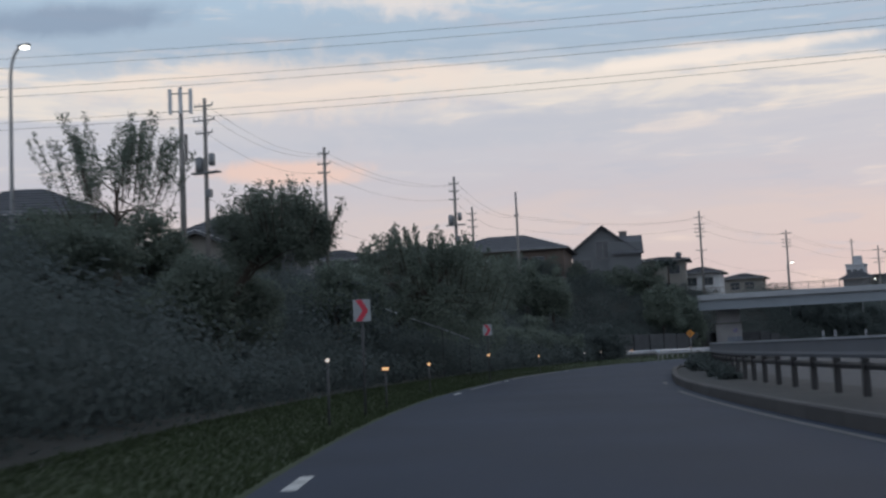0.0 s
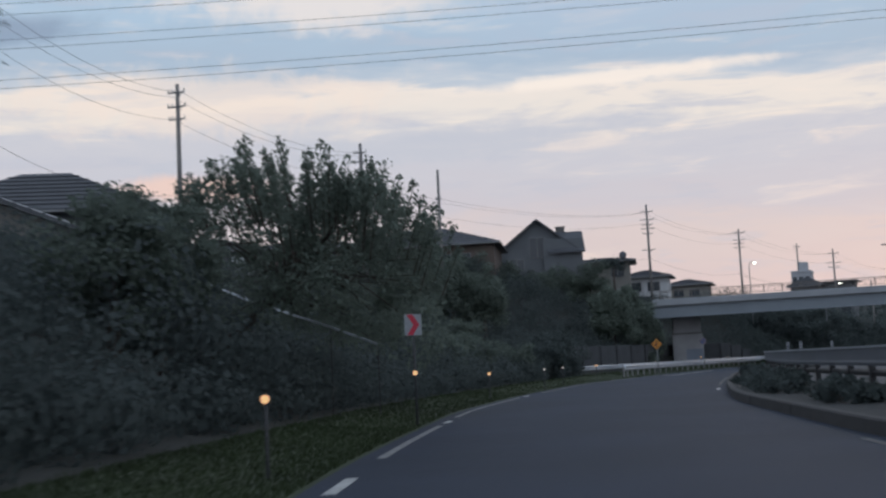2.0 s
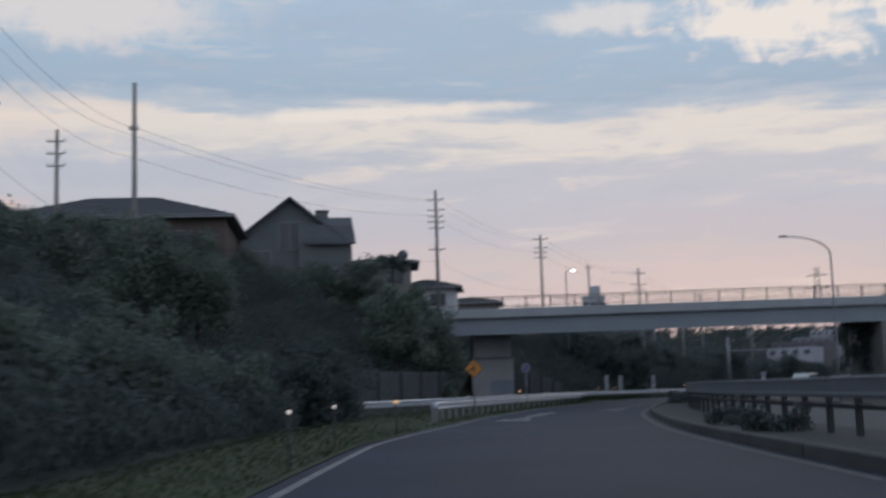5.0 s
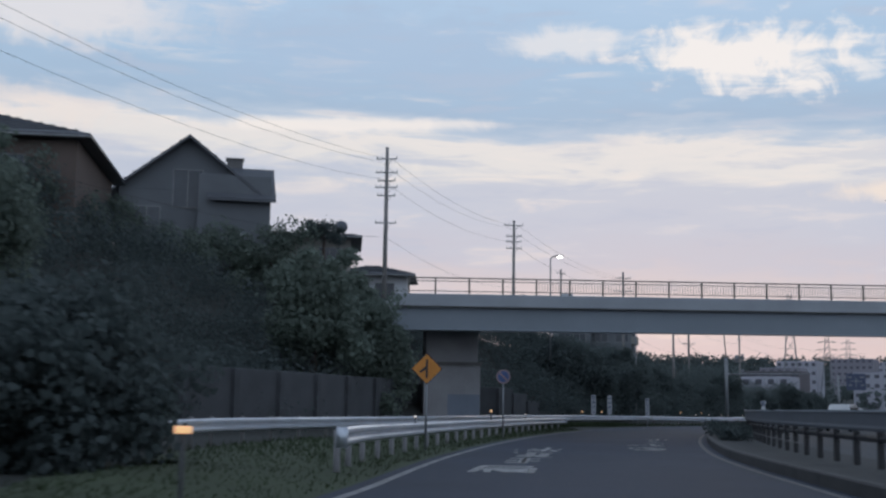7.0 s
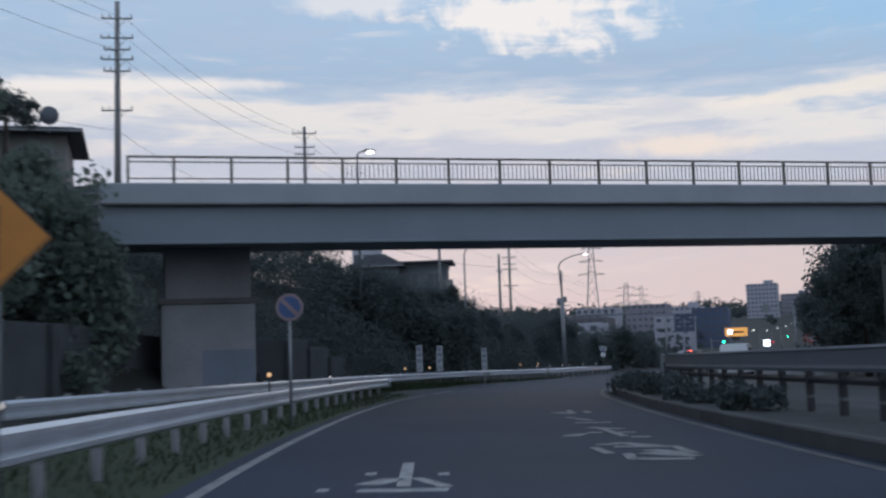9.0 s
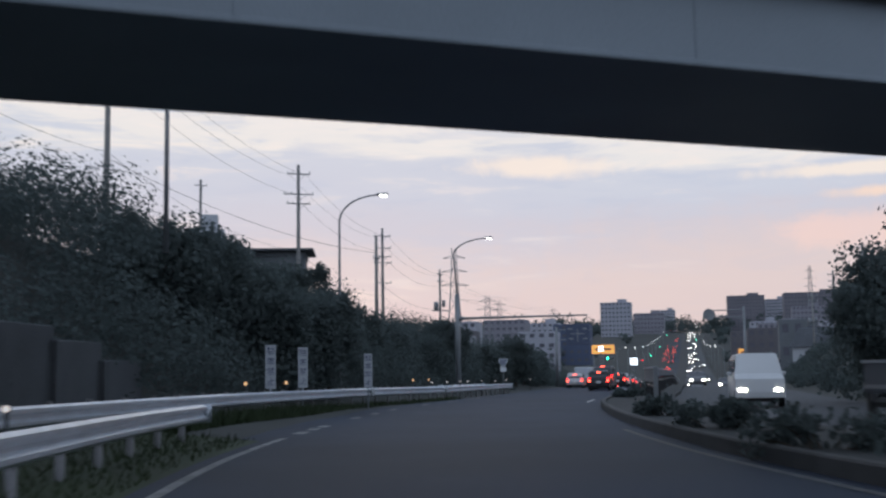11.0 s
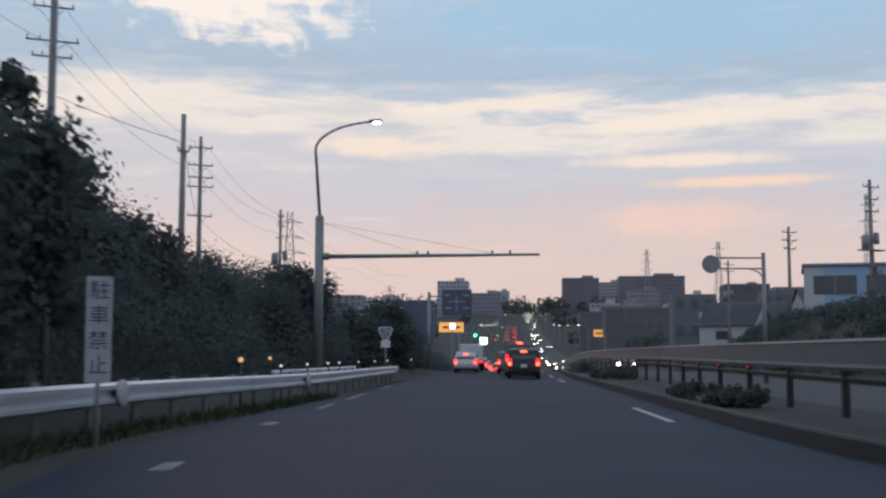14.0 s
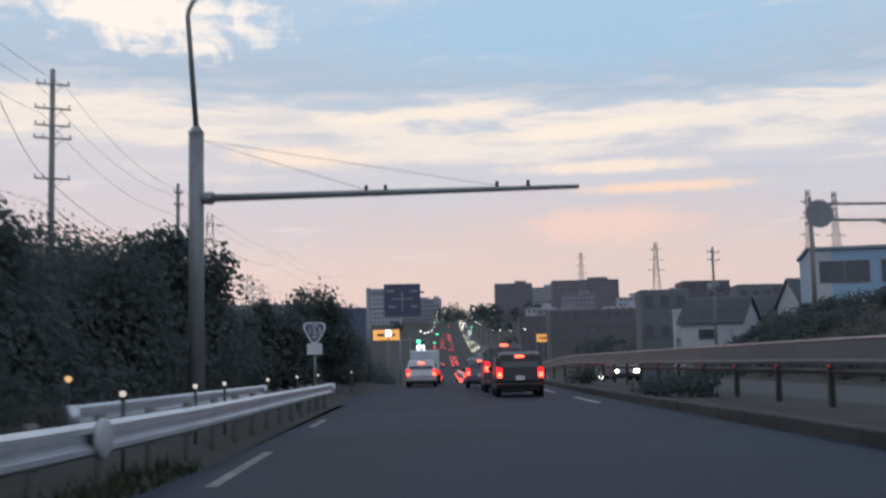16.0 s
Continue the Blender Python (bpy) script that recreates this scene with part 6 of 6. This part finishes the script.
car(queue(231.0, 3.66), CAR_BLACK, "black people carrier braking in the queue", 1.74, 3.9, 1.66)
car(queue(253.2, -0.4), CAR_SILVER, "silver hatchback braking in the queue", 1.68, 3.9, 1.52)
car(queue(238.5, 3.5), CAR_GREY, "dark van braking ahead in the queue", 1.76, 4.6, 2.05, "rear", "van")
kei = car(queue(247.5, 2.75), CAR_GREY, "dark small car with a lit amber turn light in the queue", 1.5, 3.4, 1.55)
part("turn_light", Shape().box((0.42, -0.03, 0.82), (0.2, 0.05, 0.5), bevel=0.02), TURN, kei, "glowing amber turn light")
for k, (s, d, p) in enumerate(((262, 3.3, CAR_BLACK), (270, 3.2, CAR_WHITE), (279, 3.4, CAR_GREY), (274, -0.5, CAR_BLACK), (284, -0.4, CAR_SILVER), (289, 3.3, CAR_SILVER), (296, -0.3, CAR_WHITE), (300, 3.4, CAR_BLACK), (309, -0.3, CAR_GREY), (314, 3.4, CAR_WHITE), (324, -0.4, CAR_BLACK), (329, 3.3, CAR_SILVER), (345, -0.3, CAR_GREY), (349, 3.3, CAR_BLACK), (372, 3.4, CAR_WHITE), (380, -0.3, CAR_BLACK))):
    car(queue(s, d), p, "car waiting in the queue with red lights", 1.68, 4.0, 1.5)
box_truck(queue(262.5, -0.4), "pale box truck waiting in the queue")
car(pose(*road(183.4, 12.0), 0, 0, turn(183) + 176), CAR_WHITE, "white van with bright head lights on the opposite road", 1.76, 4.7, 1.98, "front", "van")
# the far traffic: two streams that climb the hill
oncoming = car(pose(*road(262, 11.6), 0, 0, turn(262) + 180), CAR_GREY, "oncoming car with bright head lights", 1.7, 4.2, 1.5, "front")
leaving = car(queue(400, 3.4), CAR_GREY, "far car with red lights", 1.7, 4.2, 1.5)
places = random.Random(77)
s = 300.0
while s < 1180:
    for lane in (11.6, 14.8):
        if places.random() < (0.35 if s < 430 else 0.6):
            at = s + places.uniform(-6, 6)
            copy_thing(oncoming, pose(*road(at, lane + places.uniform(-0.8, 0.8)), 0, 0, turn(at) + 180))
    s += 24
s = 404.0
while s < 1000:
    for lane in (-0.2, 3.4):
        if places.random() < 0.25:
            at = s + places.uniform(-5, 5)
            copy_thing(leaving, queue(at, lane))
    s += 26


# ---- signals and lit boards of the far street ----
def signal(at, lamp, label):
    host = thing("traffic_signal", label, "traffic signal", at)
    part("pole", Shape().tube([(0, 0, -0.3), (0, 0, 6.2)], [0.1, 0.07], 10), STEEL, host, smooth=True)
    part("arm", Shape().tube([(0, 0, 5.7), (2.6, 0, 5.8)], 0.05, 8), STEEL, host)
    case = part("case", Shape().box((2.6, -0.1, 5.5), (1.25, 0.2, 0.45), bevel=0.1), STEEL, host)
    for i, x in enumerate((-0.38, 0, 0.38)):
        on = (i == 0 and lamp is GREEN) or (i == 2 and lamp is TAIL)
        part("lens", Shape().disc((2.6 + x, -0.21, 5.5), 0.16, 0.03), lamp if on else BLACK, case)
    return host


for s, d, lamp in ((330, -4.5, GREEN), (460, -4.5, TAIL), (560, -4.6, GREEN), (700, -4.6, GREEN), (800, 13, GREEN), (900, -4.6, GREEN), (1000, -4.6, TAIL)):
    signal(on_road(s, d), lamp, "far traffic signal over the street")


def lit_board(at, w, h, z, material, label):
    host = thing("lit_board", label, "shop sign", at)
    part("pole", Shape().tube([(0, 0.1, -0.3), (0, 0.1, z)], 0.12, 8), STEEL, host)
    part("case", Shape().box((0, 0, z), (w + 0.15, 0.3, h + 0.15), bevel=0.04), STEEL, host)
    part("face", Shape().box((0, -0.17, z), (w, 0.03, h)), material, host, "glowing face")
    part("bar", Shape().box((0, -0.19, z), (w * 0.7, 0.01, h * 0.25)), WALL_D, host)
    return host


def toward(x, y, z=None):
    s, d = locate(np.array([float(x)]), np.array([float(y)]))
    return facing(x, y, (96, 160), float(ground_height(s, d)[0]))


lit_board(toward(340.9, 325.2), 6.6, 2.6, 7.6, AMBER_SIGN, "wide glowing amber shop board")
lit_board(toward(381, 301), 3.6, 2.0, 6.8, AMBER_SIGN, "glowing amber shop sign on a pole")
lit_board(toward(352, 322), 2.0, 2.0, 4.5, WHITE_SIGN, "small glowing white shop sign")
lit_board(toward(390, 293), 5.0, 0.7, 6.6, WHITE_SIGN, "glowing white strip over a shop")
lit_board(toward(300, 297), 1.2, 1.2, 8.0, WHITE_SIGN, "round glowing white shop sign")
for s in (420, 470, 525, 580, 640, 700, 770, 850, 940, 1040):
    for side in (-6.0, 19.0):
        b = road(s, side)
        e = road(s, side + (2.0 if side < 0 else -2.0))
        street_lamp((b.x, b.y, b.z), (e.x, e.y, b.z + 9.0), "far street lamp with a glowing head", 0.1)


# the blue direction board over the lanes
def direction_board():
    host = thing("direction_board", "large blue direction board on an overhead arm", "road sign", facing(169.6, 211.0, (96, 160)))
    part("pole", Shape().tube([(0, 0.2, -0.3), (0, 0.2, 7.2)], [0.2, 0.16], 12), STEEL, host, smooth=True)
    for z in (5.6, 6.8):
        part("arm", Shape().tube([(0, 0.2, z), (4.3, 0.2, z)], 0.07, 8), STEEL, host)
    board = part("board", Shape().box((2.6, 0, 6.2), (2.8, 0.08, 2.5), bevel=0.03), SLATE, host, "blue face")
    part("route_line", Shape().box((2.6, -0.05, 6.1), (0.10, 0.02, 1.5)), FRAME, board)
    part("route_line", Shape().box((2.6, -0.05, 6.3), (1.7, 0.02, 0.10)), FRAME, board)
    for x, z in ((1.7, 6.9), (3.5, 6.9), (1.8, 5.7), (3.5, 5.7)):
        part("bar", Shape().box((x, -0.05, z), (0.55, 0.02, 0.16)), FRAME, board)
    return host


direction_board()


def round_sign_back(at):
    """Seen from behind, on two arms from a pole beyond the opposite road."""
    host = thing("overhead_sign", "back of a round road sign on a double arm", "road sign", at)
    part("pole", Shape().tube([(0, 0, -0.3), (0, 0, 6.1)], [0.12, 0.09], 12), STEEL, host, smooth=True)
    for z in (5.85, 5.35):
        part("arm", Shape().tube([(0, 0, z), (-2.2, 0, z)], 0.04, 8), STEEL, host)
    part("brace", Shape().tube([(0, 0, 4.9), (-0.25, 0, 5.2), (-0.7, 0, 5.35)], 0.035, 8), STEEL, host)
    part("disc", Shape().disc((-2.5, 0, 5.55), 0.43, 0.03, 28), STEEL, host, "grey back of a round sign")
    return host


round_sign_back(facing(133.6, 166.1, (112, 150)))

# words painted on the lanes, too worn to read: bars of their strokes (from s, d to s, d)
def strokes(host, rows, material):
    for s0, d0, s1, d1 in rows:
        a, b = road(s0, d0, 0.007), road(s1, d1, 0.007)
        w = 0.30 if abs(d1 - d0) > abs(s1 - s0) * 0.35 else 0.15
        o = part("bar", Shape().box((0, 0, 0), ((b - a).length, w, 0.006)), material, host)
        o.matrix_basis = pose(*((a + b) / 2), 0, 0, math.degrees(math.atan2(b.y - a.y, b.x - a.x)))


words = thing("road_words", "worn white warning words painted on the lane", "road marking")
strokes(words, ((124.9, 0.13, 121.9, 0.16), (123.5, -0.33, 123.5, -0.2), (123.2, 0.52, 123.2, 0.65), (122.2, -0.22, 122.8, 0.05), (122.8, 0.27, 121.8, 0.6), (121.6, -0.3, 121.5, 0.62), (121.8, -0.72, 121.8, -0.6),
                (119.9, -0.52, 119.9, -0.42), (120.0, -0.17, 119.9, 0.6), (118.0, -0.27, 118.0, 0.58), (117.0, -0.16, 117.6, 0.17), (117.6, 0.17, 117.0, 0.59)), PAINT_WORDS)
strokes(words, ((119.5, -0.03, 118.5, -0.03), (119.5, 0.06, 118.5, 0.06), (119.4, 0.36, 118.4, 0.36), (119.4, 0.45, 118.4, 0.45)), PAINT_WORDS)
strokes(words, ((115.8, -0.32, 115.8, 0.45), (114.5, -0.34, 114.5, 0.47), (113.4, -0.31, 113.4, 0.21), (116.3, 0.02, 113.4, 0.06), (116.3, 0.12, 113.4, 0.14), (111.7, -0.65, 111.7, 0.42), (111.0, -0.68, 111.0, 0.39), (110.4, -0.72, 110.4, 0.36),
                (110.0, -0.75, 110.0, 0.49), (110.0, -0.75, 111.7, -0.65), (111.0, 0.44, 109.0, 0.40), (109.8, -0.7, 109.1, -0.78), (109.8, -0.47, 109.1, -0.45), (109.8, -0.2, 109.2, 0.05), (109.8, 0.09, 109.2, 0.36)), PAINT_WORDS)
bars = thing("road_words", "worn white bars of unreadable words painted on the lane", "road marking")
strokes(bars, ((138.8, 2.95, 137.9, 3.37), (139.8, 3.37, 137.9, 3.37), (139.2, 3.74, 137.9, 3.75), (136.0, 3.1, 134.3, 3.5), (133.5, 3.07, 133.4, 3.78), (131.6, 3.15, 131.0, 3.72), (131.3, 3.36, 128.9, 3.48), (130.2, 3.0, 130.1, 3.25),
               (130.0, 3.5, 129.9, 3.8), (128.7, 3.55, 128.6, 3.85), (129.2, 2.6, 129.9, 2.87)), PAINT_WORN)
strokes(bars, ((126.6, 2.7, 125.4, 2.78), (127.0, 2.87, 127.4, 3.3), (127.2, 3.2, 126.6, 3.6), (126.6, 3.0, 126.3, 3.8), (126.4, 3.8, 125.2, 3.82), (125.3, 3.2, 124.6, 3.78), (125.8, 3.35, 125.0, 3.8), (125.3, 3.0, 124.4, 2.94), (124.4, 2.92, 124.2, 3.65)), PAINT_WORN)


# ---- far woods ----
def far_woods():
    rng = np.random.default_rng(21)
    pts, rad = [], []
    for _ in range(2600):
        s, d = rng.uniform(330, 1500), rng.choice([-1, 1]) * rng.uniform(26, 420)
        p = road(s, d)
        if rng.random() < 0.75 and abs(d) < 60:
            continue
        r = rng.uniform(2.5, 5.5)
        pts.append((p.x, p.y, float(ground_height(s, d)) + r * 0.6))
        rad.append(r)
    for _ in range(900):
        s, d = rng.uniform(1180, 1620), rng.uniform(-420, 420)
        p = road(s, d)
        r = rng.uniform(4, 8)
        pts.append((p.x, p.y, float(ground_height(s, d)) + r * 0.7 + 5.0))
        rad.append(r)
    return leaf_mesh("far_woods", pts, rad, 34, 2.6, 22, LEAF_DARK, 0.9, 0.5, 0.6, 1.2, 0.25, 0.6)


tagged(new("far_woods", far_woods()), "distant dark woods on the hills round the town", "woods", "", "stuff")


def right_scrub():
    rng = np.random.default_rng(23)
    pts, rad = [], []
    for _ in range(1500):
        s, d = rng.uniform(60, 286), rng.uniform(19.5, 32)
        p = road(s, d)
        r = rng.uniform(0.6, 1.5) * (0.6 if s > 215 else 1.0)
        pts.append((p.x, p.y, float(ground_height(s, d)) + r * 0.4))
        rad.append(r)
    return leaf_mesh("scrub", pts, rad, 95, 0.2, 24, LEAF_DARK, 0.85, 0.6, 0.5, 1.15, 0.25, 0.6)


tagged(new("scrub", right_scrub()), "dark scrub on the slope beyond the opposite road", "shrubs", "", "stuff")
